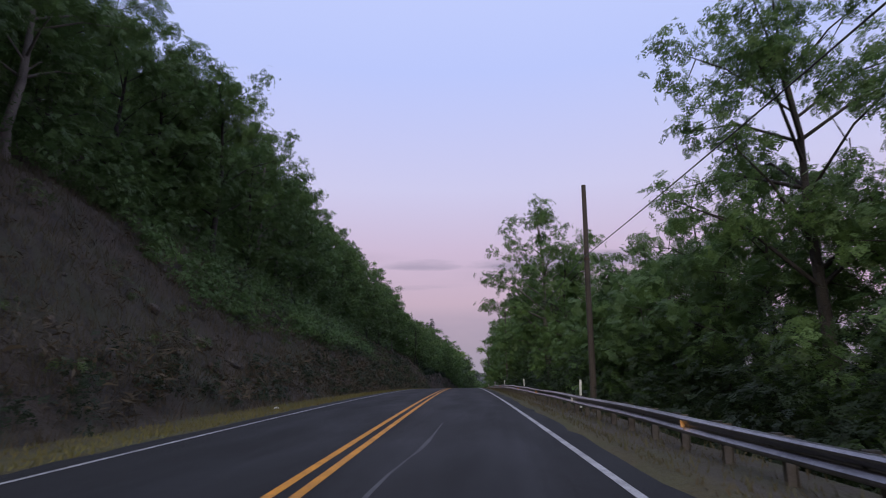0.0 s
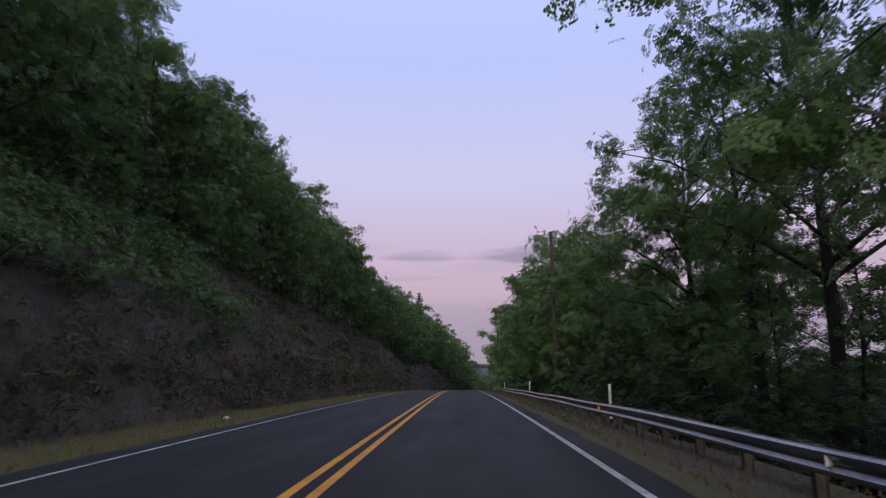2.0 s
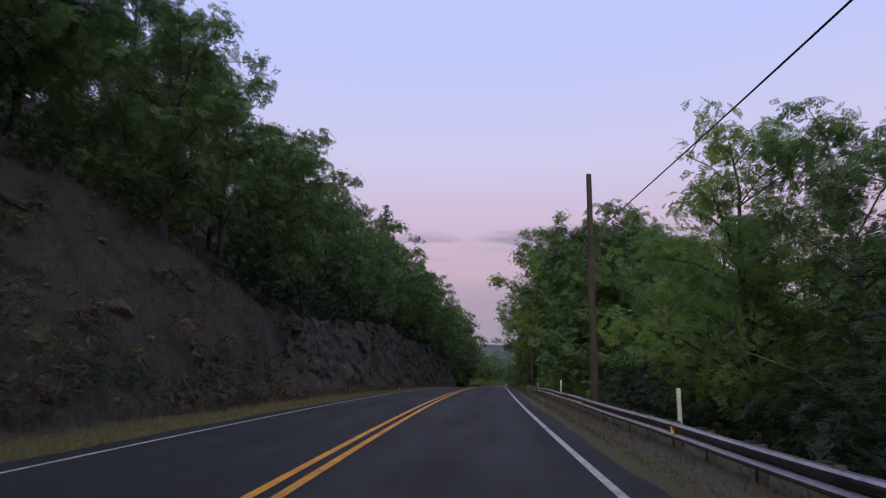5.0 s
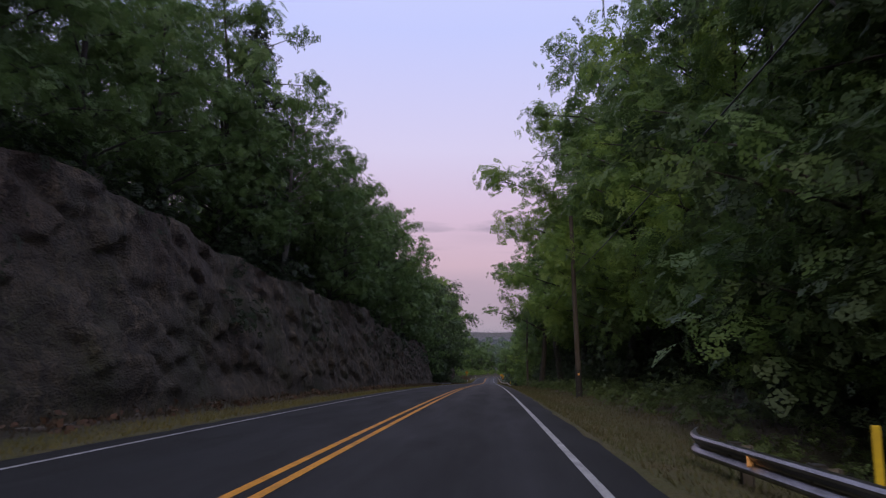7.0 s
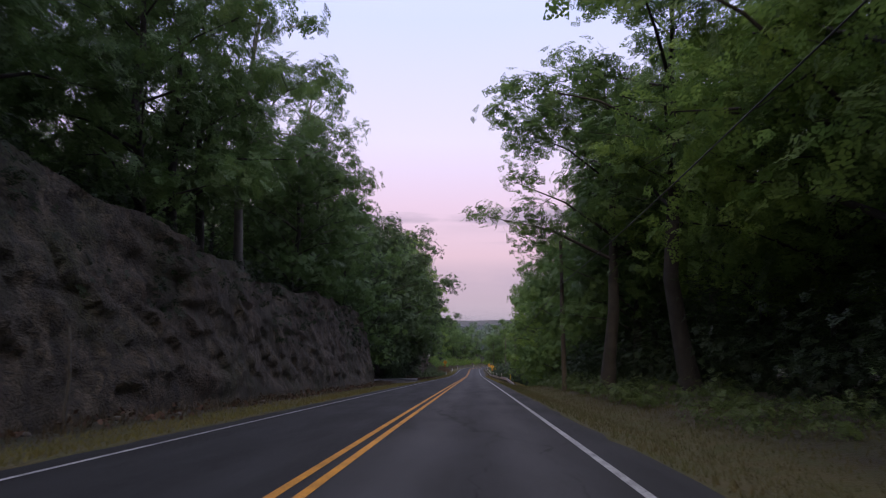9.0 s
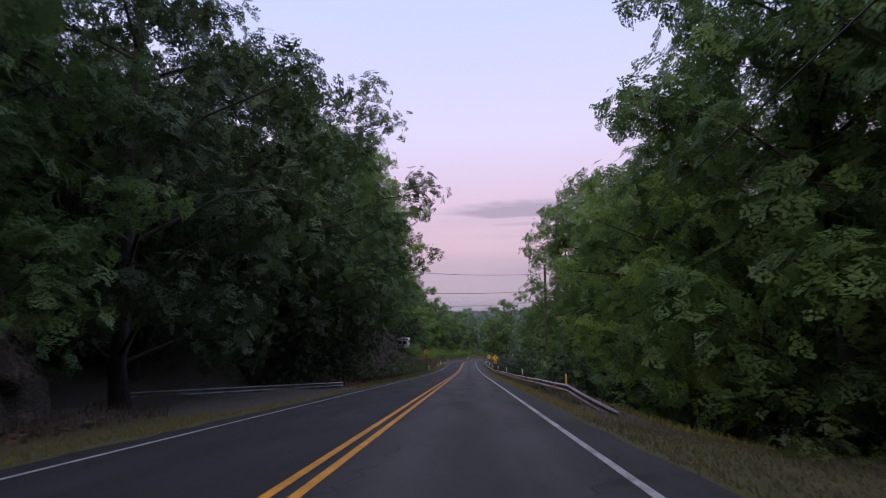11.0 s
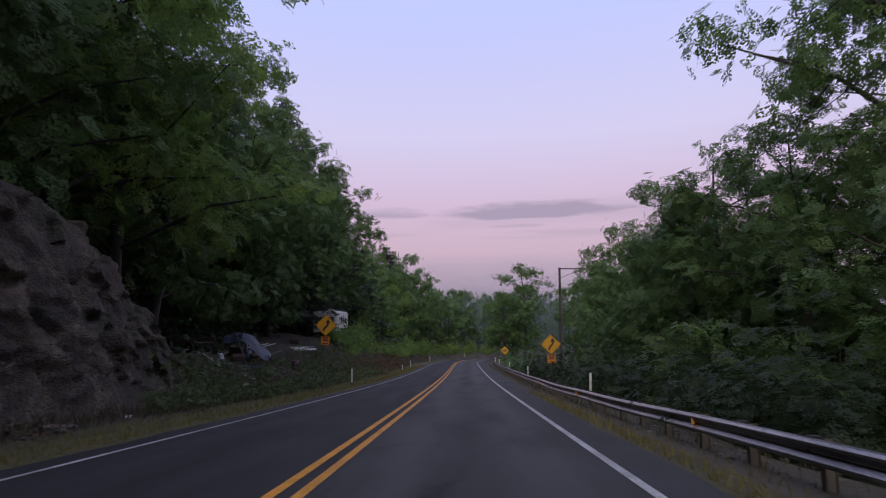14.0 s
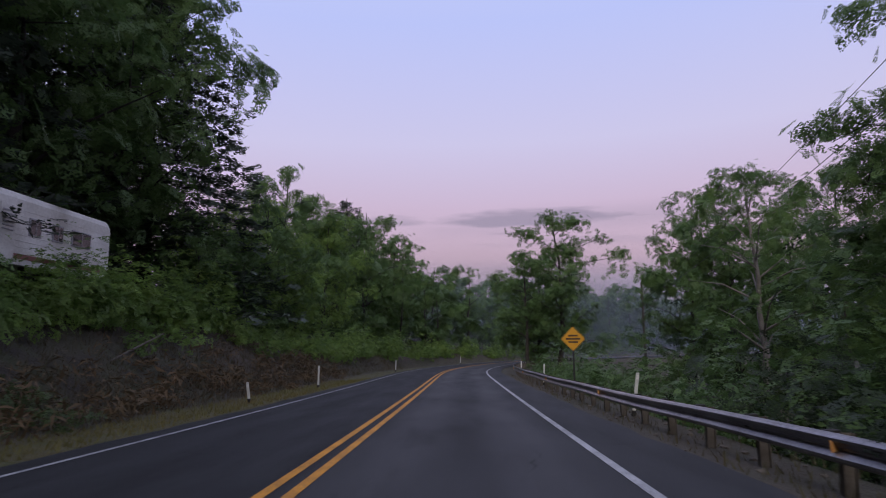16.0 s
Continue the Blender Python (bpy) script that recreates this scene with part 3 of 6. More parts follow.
tagged(ribbon("road", -60, 640, -4.05, 4.2, 0.0, M["asphalt"], 0.16, 1.0, 0.06), "dark worn asphalt two-lane country road", "road", kind="structure")
for l, m, w, lab in ((-0.11, "yellow", 0.06, "worn yellow centre line"), (0.17, "yellow", 0.06, "worn yellow centre line"), (3.5, "white", 0.055, "white edge line"), (-3.5, "white", 0.045, "white edge line")):
    tagged(ribbon("road_line", -60, 640, l - w, l + w, 0.006, M[m], 0.0, 1.0, drift=0.055 if l < 1 else 0.0), lab + " painted on the asphalt", "road marking", kind="structure")


def rock_face(s0, s1, l_foot, tall, seed, climb=0.0, broken=0.42, crest=((0, 1),), grain=0.24, blocks=0.9):
    """A blasted rock cut: stepped blocks, each with its own set-back and tilt."""
    rg = np.random.default_rng(seed)
    ss, hh = np.arange(s0, s1, grain), np.linspace(-0.2, 1.0, int(7.7 / grain))
    S, H = np.meshgrid(ss, hh)
    S, H = S.ravel(), H.ravel()
    ends = np.clip(np.minimum(S - s0, s1 - S) / 7, 0, 1) ** 0.6
    top = tall * (0.92 + 0.08 * np.sin(S * 0.13 + seed) + 0.025 * np.sin(S * 0.9)) * (1 - climb + climb * np.clip((S - s0) / (s1 - s0) * 1.4, 0, 1)) * ends + 0.3
    top = top * table(S, crest)
    Z = H * top
    n = int((s1 - s0) * tall * blocks)
    cs, cz, depth = rg.uniform(s0, s1, n), rg.uniform(-0.5, tall + 0.5, n), rg.uniform(-0.30, 0.30, n)
    ta, tb = rg.normal(0, 0.30, n), rg.normal(0, 0.22, n)
    off = np.empty(len(S))
    for i in range(0, len(S), 8000):
        ds, dz = (S[i:i + 8000, None] - cs + 0.25 * (Z[i:i + 8000, None] - cz)) * 0.6, Z[i:i + 8000, None] - cz
        j = np.argmin(np.maximum(np.abs(ds), np.abs(dz)), axis=1)
        r = np.arange(len(j))
        off[i:i + 8000] = depth[j] + ta[j] * ds[r, j] + tb[j] * dz[r, j]
    layer = np.floor((Z + 0.5 * np.sin(S * 0.17 + seed) + 0.2 * np.sin(S * 0.9)) / 1.05)
    shelf = 0.13 * np.sin(layer * 12.9 + np.floor(S / 4.3 + layer * 0.37) * 7.7 + seed)
    out = off * broken + shelf + 0.25 * np.sin(S * 0.33 + 1) + rg.normal(0, 0.02, len(S))
    L = -(l_foot + Z * 0.24 - out * np.clip(Z / 1.0, 0.2, 1)) - (1 - ends) * 1.2
    v = np.array([road(s, l, z) for s, l, z in zip(S, L, Z)])
    a = len(ss)
    i = (np.arange(len(hh) - 1)[:, None] * a + np.arange(a - 1)).ravel()
    return part("rock_face", v, np.stack([i, i + 1, i + a + 1, i + a], 1), M["rock"])


tagged(rock_face(156, 291, 8.0, 6.6, 3, 0.0, 0.48, ((156, 0.75), (176, 0.80), (188, 0.95), (200, 1.10), (216, 1.04), (291, 1.0)), 0.18, 1.4), "grey-brown blasted rock cut with broken ledges beside the road", "rock face", kind="structure")
tagged(rock_face(350, 374.5, 8.35, 5.3, 5, 0.0, 0.7, grain=0.13, blocks=2.2), "low brown end of the rock outcrop", "rock face", kind="structure")
tagged(rock_face(341.5, 364, 8.1, 7.7, 8, 0.25, 0.8, grain=0.13, blocks=2.0), "brown rock outcrop with broken ledges beside the road", "rock face", kind="structure")


# ---- plants ----
def leaves(points, size, rng, flat=0.5, out=None, broad=0.45):
    """Leaf sprays as small uneven quads at the points, turned up and, where given, outwards."""
    n = len(points)
    nrm = rng.normal(size=(n, 3)) * (1, 1, 0.6) + (0, 0, flat * 2)
    if out is not None:
        nrm = out * 1.25 + (0, 0, 0.45) + rng.normal(size=(n, 3)) * 0.48
    nrm /= np.linalg.norm(nrm, axis=1)[:, None]
    a = np.cross(nrm, rng.normal(size=(n, 3)))
    a /= np.linalg.norm(a, axis=1)[:, None]
    b = np.cross(nrm, a)
    L = (size * rng.uniform(0.55, 1.35, n))[:, None]
    k1, k2, k3 = (rng.uniform(-0.25, 0.25, (n, 1)) for _ in range(3))
    v = np.stack([points - a * L * 0.5, points + (b * broad + a * k1) * L, points + (a * (0.55 + k3 * 0.4) + b * k3 - nrm * 0.15) * L, points - (b * (broad + k3 * 0.4) + a * k2) * L], 1)
    return v.reshape(-1, 3), np.arange(4 * n).reshape(-1, 4)


def tube(path, radii, sides=6):
    path = np.asarray(path, float)
    d = np.gradient(path, axis=0)
    d /= np.linalg.norm(d, axis=1)[:, None] + 1e-9
    ref = np.where(np.abs(d[:, 2:3]) > 0.9, (1.0, 0, 0), (0, 0, 1.0))
    u = np.cross(d, ref)
    u /= np.linalg.norm(u, axis=1)[:, None]
    w = np.cross(d, u)
    t = np.linspace(0, 2 * np.pi, sides, endpoint=False)
    ring = path[:, None] + (np.cos(t)[:, None] * u[:, None] + np.sin(t)[:, None] * w[:, None]) * np.asarray(radii)[:, None, None]
    n = len(path)
    i = (np.arange(n - 1)[:, None] * sides + np.arange(sides)).ravel()
    j = (np.arange(n - 1)[:, None] * sides + (np.arange(sides) + 1) % sides).ravel()
    return ring.reshape(-1, 3), np.stack([i, j, j + sides, i + sides], 1)


def merge(pieces):
    v, f, k = [], [], 0
    for a, b in pieces:
        v.append(a)
        f.append(b + k)
        k += len(a)
    return np.concatenate(v), np.concatenate(f)


def broadleaf(seed, height, radius, base, count, size, clump=1.0, limbs=20, twigs=6, round_=0.42, fine=2):
    """A broad-leaved tree: trunk, limbs, twigs and a crown of rounded leaf clumps with gaps between."""
    rng = np.random.default_rng(seed)
    top = height * 0.93
    tz = np.linspace(-0.8, top, 8)
    bend = np.cumsum(rng.normal(0, 0.16, (8, 2)), axis=0)
    bend -= bend[1]
    trunk = np.stack([bend[:, 0], bend[:, 1], tz], 1)
    r0 = height * 0.011 + 0.05
    wood = [tube(trunk, np.linspace(r0 * 1.15, 0.03, 8) + np.array([r0 * 0.4] + [0] * 7), 7)]
    tips = []
    for i in range(limbs):
        q = (i + 0.5) / limbs
        out = math.sqrt(max(0.06, 1 - ((q - round_) / (1.02 - round_ if q > round_ else round_ + 0.28)) ** 2))
        z1 = base + (top - base) * q
        a = i * 2.4 + rng.normal(0, 0.35)
        spread = radius * out * rng.uniform(0.68, 1.08)
        z0 = max(base * 0.8, z1 - spread * rng.uniform(0.3, 0.7))
        o = np.array([np.interp(z0, tz, trunk[:, 0]), np.interp(z0, tz, trunk[:, 1]), z0])
        end = np.array([o[0] + math.cos(a) * spread, o[1] + math.sin(a) * spread, z1])
        mid = (o + end) / 2 + (0, 0, 0.1 * spread)
        wood.append(tube(np.array([o, mid, end]), (r0 * 0.40 * (1 - 0.6 * q), r0 * 0.24 * (1 - 0.5 * q), 0.015), 4))
        for j in range(twigs):
            u = 1.0 if j == 0 else rng.uniform(0.3, 1.02)
            p = (1 - u) ** 2 * o + 2 * u * (1 - u) * mid + u * u * end
            tip = p + rng.normal(0, 0.02 if j == 0 else 0.13, 3) * radius * (1, 1, 0.7)
            tips.append(tip)
            if j < fine:
                wood.append(tube(np.array([p, tip]), (0.03, 0.01), 3))
    tips = np.array(tips)
    big = clump * rng.uniform(0.55, 1.35, len(tips))
    weight = big ** 2
    which = rng.choice(len(tips), count, p=weight / weight.sum())
    d = rng.normal(0, 1, (count, 3)) + (0, 0, 0.25)
    d /= np.linalg.norm(d, axis=1)[:, None]
    r = big[which][:, None] * rng.uniform(0.45, 1.1, (count, 1))
    lump = 1 + 0.35 * np.sin(d[:, :1] * 5 + which[:, None]) * np.sin(d[:, 1:2] * 4 + d[:, 2:] * 5 + which[:, None] * 2)
    return merge(wood), leaves(tips[which] + d * r * lump * (1, 1, 0.72), size, rng, out=d)


def conifer(seed, height, radius, count, size, droop=0.25, base=0.06):
    """A hemlock or spruce: straight trunk, whorls of drooping boughs."""
    rng = np.random.default_rng(seed)
    wood = [tube(np.array([[0, 0, z] for z in np.linspace(-0.8, height, 6)]), np.linspace(height * 0.016, 0.02, 6), 7)]
    pts = []
    rings = int(height * 1.5)
    for i in range(rings):
        q = i / rings
        z = height * (base + (1 - base) * q)
        r = radius * (1 - q) ** 0.8 * rng.uniform(0.8, 1.15) + 0.15
        for j in range(6):
            a = j * 1.05 + i * 1.9 + rng.normal(0, 0.2)
            rr = r * rng.uniform(0.7, 1.12)
            end = np.array([math.cos(a) * rr, math.sin(a) * rr, z - droop * rr])
            wood.append(tube(np.array([[0, 0, z], end * (0.5, 0.5, 1) + (0, 0, droop * rr * 0.6), end]), (0.04, 0.025, 0.008), 3))
            m = max(3, int(count * rr / (radius * rings * 3.2)))
            u = rng.uniform(0.1, 1.0, m) ** 0.8
            p = np.array([0, 0, z])[None] * (1 - u[:, None]) + end[None] * u[:, None] + np.array([0, 0, droop * rr * 0.5]) * (u * (1 - u) * 2)[:, None]
            pts.append(p + rng.normal(0, 1, (m, 3)) * (0.28, 0.28, 0.12))
    return merge(wood), leaves(np.concatenate(pts), size, rng, 0.9)


def bare(seed, height):
    """A dead tree: trunk with forked bare limbs."""
    rng = np.random.default_rng(seed)
    wood = [tube(np.array([[0.02 * z * math.sin(z), 0, z] for z in np.linspace(-0.5, height, 8)]), np.linspace(0.2, 0.04, 8), 7)]
    for i in range(12):
        z = height * rng.uniform(0.45, 0.97)
        a, r = rng.uniform(0, 6.28), height * rng.uniform(0.08, 0.2)
        d = np.array([math.cos(a), math.sin(a), 0])
        o = np.array([0.02 * z * math.sin(z), 0, z])
        e = o + d * r + (0, 0, r * rng.uniform(0.6, 1.4))
        wood.append(tube(np.array([o, (o + e) / 2 - (0, 0, 0.15 * r), e]), (0.07, 0.05, 0.012), 5))
        for _ in range(3):
            u = rng.uniform(0.4, 0.9)
            p = o * (1 - u) + e * u - (0, 0, 0.1 * r)
            wood.append(tube(np.array([p, p + rng.normal(0, 0.3, 3) * r + (0, 0, 0.3 * r)]), (0.03, 0.006), 4))
    return merge(wood)


def tree_thing(label, shape, leaf, bark="bark", name="tree", category="tree"):
    wood, crown = shape
    ob = new(name)
    part("trunk", *wood, M[bark], ob, smooth=True)
    part("crown", *crown, M[leaf], ob)
    return tagged(ob, label, category, "trees of the roadside wood")


SHADE_BEECH = "green leafy tree, its leaves coloured very dark for the shade of the wood"
OAK, ASH, MAPLE, DEEP = ("dark green leafy oak tree in the roadside wood", "airy green ash tree with a slender trunk",
                         "yellow-green leafy maple tree in the roadside wood", "green leafy tree deeper in the wood")
MODELS = {
    "oak": [tree_thing(OAK, broadleaf(11, 15, 5.0, 2.0, 2700, 0.59), "oak"), tree_thing(OAK, broadleaf(12, 16, 5.4, 2.6, 2850, 0.61), "oak"),
            tree_thing(OAK, broadleaf(13, 14, 4.6, 1.4, 2600, 0.57), "oak")],
    "ash": [tree_thing(ASH, broadleaf(21, 17, 4.6, 4.5, 2650, 0.5, 0.85, 20, 5), "ash"), tree_thing(ASH, broadleaf(22, 18, 5.0, 5.5, 2750, 0.5, 0.85, 20, 5), "ash", "pale_bark")],
    "shade_beech": [tree_thing(SHADE_BEECH, broadleaf(91, 15, 5.0, 1.6, 4600, 0.43), "shade_beech"), tree_thing(SHADE_BEECH, broadleaf(92, 16, 5.4, 1.8, 4600, 0.43), "shade_beech"),
              tree_thing(SHADE_BEECH, broadleaf(93, 14, 4.8, 1.2, 4600, 0.43), "shade_beech")],
    "high_ash": [tree_thing("tall ash tree with a high spreading crown", broadleaf(23, 20, 6.0, 9.5, 4200, 0.48, 0.9, 18, 6, fine=4), "ash")],
    "maple": [tree_thing(MAPLE, broadleaf(31, 16, 5.4, 4.0, 2850, 0.58, 1.1), "maple"), tree_thing(MAPLE, broadleaf(32, 14, 5.0, 3.4, 2700, 0.56, 1.1), "maple")],
    "plain": [tree_thing(DEEP, broadleaf(41, 16, 5.2, 2.5, 1300, 0.85, 1.2, 15, 4, fine=0), "oak"), tree_thing(DEEP, broadleaf(42, 15, 4.8, 2.0, 1200, 0.85, 1.2, 15, 4, fine=0), "ash"),
              tree_thing(DEEP, broadleaf(43, 17, 5.4, 3.0, 1300, 0.88, 1.2, 15, 4, fine=0), "oak")],
    "hemlock": [tree_thing("tall dark hemlock with drooping boughs", conifer(51, 25, 7.2, 8000, 0.6, 0.16), "needle")],
    "spruce": [tree_thing("pointed dark spruce above the other trees", conifer(52, 18, 4.8, 4500, 0.55, 0.3), "needle")],
}
FAR = [broadleaf(60 + i, 16, 5.4, 2.0, 320, 1.6, 1.5, 9, 3, fine=0) for i in range(3)]


rng = np.random.default_rng(5)
USED = {}


def plant(kind, s, l, scale=1.0, turn=None, which=None, wide=1.0):
    """A tree of a kind at s, l; the first of each model is the model itself."""
    p = road(s, l)
    return plant_at(kind, p.x, p.y, scale, turn, which, wide)


def plant_at(kind, x, y, scale=1.0, turn=None, which=None, wide=1.0):
    models = MODELS[kind]
    model = models[rng.integers(0, len(models)) if which is None else which]
    turn = rng.uniform(0, 360) if turn is None else turn
    m = pose(x, y, float(terrain(x, y)) - 0.15, 0, 0, turn)
    if model not in USED:
        USED[model] = True
        model.matrix_basis = m
        ob = model
    else:
        ob = copy_thing(model, m)
    ob.scale = (scale * wide, scale * wide, scale)
    return ob


# ---- the woods along the road ----
def row(kinds, s0, s1, step, l, spread, low, high, wide=1.0):
    s = s0
    while s < s1:
        k = kinds[rng.integers(0, len(kinds))]
        plant(k, s + rng.normal(0, step * 0.22), l + rng.normal(0, spread), rng.uniform(low, high), wide=wide)
        s += step


DEEP_LEFT, DEEP_RIGHT = [], []


def deep(s0, s1, step, l, spread, low, high):
    """Trees further in, behind those at the edge."""
    for s in np.arange(s0, s1, step):
        p = road(s + rng.normal(0, step * 0.22), l + rng.normal(0, spread))
        (DEEP_LEFT if l < 0 else DEEP_RIGHT).append((p.x, p.y, rng.uniform(low, high)))


# left hillside above the grass slope
row(("oak", "oak", "ash"), -8, 152, 5.0, -16.3, 0.9, 0.72, 0.92)
deep(-6, 128, 6.0, -21, 1.2, 0.85, 1.02)
# above the rock cut
row(("oak", "ash", "oak"), 150, 225, 5.0, -11.8, 0.6, 0.68, 0.86)
plant("spruce", 214, -14.0, 1.08, 40, None, 0.8)
plant("oak", 207, -12.8, 1.0, 40, 1)
plant("oak", 219, -13.0, 1.02, 140, 0)
row(("oak", "ash", "oak"), 225, 294, 5.0, -11.4, 0.5, 0.92, 1.12)
row(("oak",), 222, 294, 5.0, -15.5, 0.8, 0.66, 0.82)
deep(130, 225, 6.0, -17.5, 1.0, 0.72, 0.86)
# trees with the shade of this wood coloured into their leaves
plant("shade_beech", 298, -11.6, 1.5, 30, 0)
plant("shade_beech", 322, -10.2, 1.6, 70, 1, 1.05)
plant("shade_beech", 314, -12.6, 1.55, 10, 0)
plant("shade_beech", 306.5, -15.6, 1.55, 120, 1)
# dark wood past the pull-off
row(("shade_beech", "shade_beech"), 292, 316, 4.6, -17.5, 0.7, 1.0, 1.2)
row(("oak",), 318, 346, 5.6, -10.9, 0.3, 1.45, 1.6, 0.97)
row(("oak", "maple"), 349, 366, 4.6, -14.0, 0.5, 1.45, 1.65)
deep(292, 364, 5.5, -20, 1.0, 1.0, 1.2)
# behind the clearing
row(("oak", "plain"), 364, 412, 4.8, -22, 1.0, 1.2, 1.45)
plant("maple", 374, -15.5, 1.55, 10, 0, 1.12)
plant("maple", 381, -16.6, 1.6, 100, 0, 1.12)
plant("oak", 388, -18.0, 1.5, 50, 1)
plant("oak", 404, -18.5, 1.55, 80, 1)
plant("oak", 411, -18.5, 1.6, 180, 0)
deep(364, 440, 6.0, -28, 1.2, 1.1, 1.4)
plant("oak", 368, -14.0, 1.5)
for s, l, c in ((384, -21.5, 0.8), (389, -22, 0.8), (394, -21.5, 0.85), (398.5, -20.5, 0.9), (403, -20, 0.8), (408, -19, 0.75), (413, -19, 0.8)):
    plant("oak", s, l, c, None, 2, 1.15)
# left wood past the camper, on along the outside of the bend
plant("hemlock", 436, -17.5, 1.05, 20, None, 1.3)
plant("oak", 408.5, -17.4, 1.4, 200, 0)
plant("hemlock", 417, -18.6, 1.1, 200)
plant("oak", 424, -17.5, 1.5, 60, 1)
plant("oak", 430, -18.6, 1.55, 160, 0)
plant("oak", 431, -16.4, 1.3, 30, 1)
plant("hemlock", 427, -20.5, 1.0, 70)
plant("hemlock", 421, -23, 1.0, 150)
plant("hemlock", 440, -24, 0.95, 250)
plant_at("spruce", -18, 503, 1.4, 10, None, 1.5)
for s, l, c in ((431.5, -12.2, 0.38), (435, -13.4, 0.46), (439, -12.4, 0.48), (443, -13.6, 0.55), (447, -12.6, 0.55), (452, -13.2, 0.6), (444, -17, 0.7)):
    plant("oak" if s < 440 else "maple", s, l, c)
for x, y, k, c in ((-13, 446, "oak", 0.62), (-15, 455, "maple", 0.7), (-13, 464, "maple", 0.75), (-14, 474, "oak", 0.8), (-12, 486, "oak", 0.85), (-9, 498, "oak", 0.95),
                   (-18, 466, "plain", 0.95), (-20, 482, "plain", 1.05), (-15, 512, "plain", 1.1), (-22, 498, "plain", 1.1)):
    plant_at(k, x, y, c * (1.42 if y > 470 else 1.3))
# right: the fall behind the rail
row(("ash", "oak", "oak"), 8, 28, 5.0, 13.4, 0.8, 0.62, 0.8)
row(("oak",), 30, 48, 4.2, 13.4, 0.7, 0.85, 1.0)
row(("oak",), 26, 60, 4.0, 12.6, 0.5, 0.60, 0.76, 1.15)
plant("high_ash", 18.0, 12.0, 0.88, 40, 0)
for s, l, c, a in ((12, 15.0, 0.85, 0), (19, 15.5, 0.82, 80), (26.5, 14.5, 0.74, 200)):
    plant("oak", s, l, c, a, 1, 1.1)
row(("ash", "ash", "oak"), 50, 63, 5.0, 11.8, 1.1, 0.84, 1.0)
for s, l, c, a in ((67, 11.6, 0.86, 15), (73, 12.4, 0.9, 95), (78.5, 12.8, 0.88, 185)):
    plant("high_ash", s, l, c, a, 0)
plant("ash", 57.2, 9.9, 1.15, 200, 1)
row(("oak", "ash", "oak"), 88, 112, 4.8, 11.4, 1.0, 0.82, 0.98)
plant("oak", 116, 12.6, 1.35, 10, 0)
plant("oak", 102.5, 11.6, 1.2, 0, 0)
plant("oak", 109, 12.2, 1.2, 100, 1)
plant("oak", 125, 11.9, 0.88, 20, 0, 1.2)
plant("oak", 122, 10.8, 1.05, 60, 1, 1.2)
plant("oak", 128, 12.6, 1.05, 160, 2, 1.2)
row(("ash", "maple", "oak"), 132, 168, 5.0, 13.2, 1.0, 0.62, 0.8)
deep(86, 130, 5.6, 17.5, 1.4, 0.85, 1.1)
deep(130, 172, 5.6, 19, 1.4, 0.7, 0.85)
deep(-8, 46, 6.5, 20, 1.4, 0.6, 0.75)
# right: wood behind the grassy verge
row(("maple", "ash", "maple", "oak"), 186, 218, 4.6, 12.6, 0.7, 1.12, 1.32)
row(("maple", "ash", "maple"), 220, 242, 4.6, 14.8, 0.6, 1.1, 1.35)
row(("maple", "ash", "maple", "oak"), 246, 286, 4.6, 14.2, 0.6, 1.15, 1.38)
row(("oak", "shade_beech"), 168, 188, 4.6, 12.2, 0.7, 1.0, 1.25)
deep(170, 288, 5.6, 18.5, 1.2, 1.05, 1.3)
plant("high_ash", 206, 12.4, 1.05, 10, 0)
plant("high_ash", 214, 11.2, 1.28, 70, 0)
plant("maple", 222.5, 12.0, 1.45, 160, 0, 1.1)
plant("maple", 240, 12.0, 1.35, 330, 0, 1.1)
plant("maple", 231, 12.6, 1.42, 250, 0)
plant("high_ash", 252, 10.8, 1.05, 290, 0, 1.35)
plant("high_ash", 260, 9.4, 1.0, 20, 0, 1.4)
plant("ash", 264, 12.0, 1.1, 120, 0)
# right: behind the second rail
plant("oak", 296, 13.6, 1.35, 20, 0)
plant("oak", 302.5, 13.8, 1.3, 130, 1)
row(("oak", "maple"), 288, 305, 4.6, 13.6, 0.9, 1.1, 1.3)
row(("oak", "ash"), 307, 322, 4.6, 12.6, 0.7, 0.95, 1.08)
plant("high_ash", 330.5, 13.4, 1.12, 20, 0)
plant("oak", 325, 13.4, 1.28, 40, 1)
plant("oak", 317.5, 13.8, 1.25, 150, 0)
plant("ash", 345.5, 15.6, 0.86, 30, 0)
plant("ash", 352, 16.2, 0.92, 140, 1)
plant("oak", 336, 20.0, 1.5, 60, 1)
plant("oak", 343, 20.5, 1.5, 200, 0)
plant("high_ash", 368.5, 16.4, 1.46, 20, 0, 0.9)
plant("ash", 371.5, 21.5, 1.35, 80, 1)
row(("oak", "ash"), 328, 364, 5.0, 15.0, 1.0, 0.46, 0.6)
row(("ash", "oak"), 376, 400, 4.4, 17.0, 0.6, 0.86, 1.0)
for s, l, c, a in ((367, 14.2, 0.86, 10), (374, 14.8, 0.98, 100), (381, 15.4, 1.06, 190), (388.5, 15.6, 1.04, 280), (396, 16.2, 0.95, 40)):
    plant("oak", s, l, c, a, 0, 1.1)
row(("oak",), 402, 412, 4.4, 17.6, 0.5, 0.72, 0.86)
deep(290, 420, 6.0, 20, 1.2, 0.9, 1.05)
plant("oak", 419, 18.4, 1.1, 40, 1)
row(("oak", "ash"), 415, 426, 3.6, 19.5, 0.5, 0.92, 1.02)
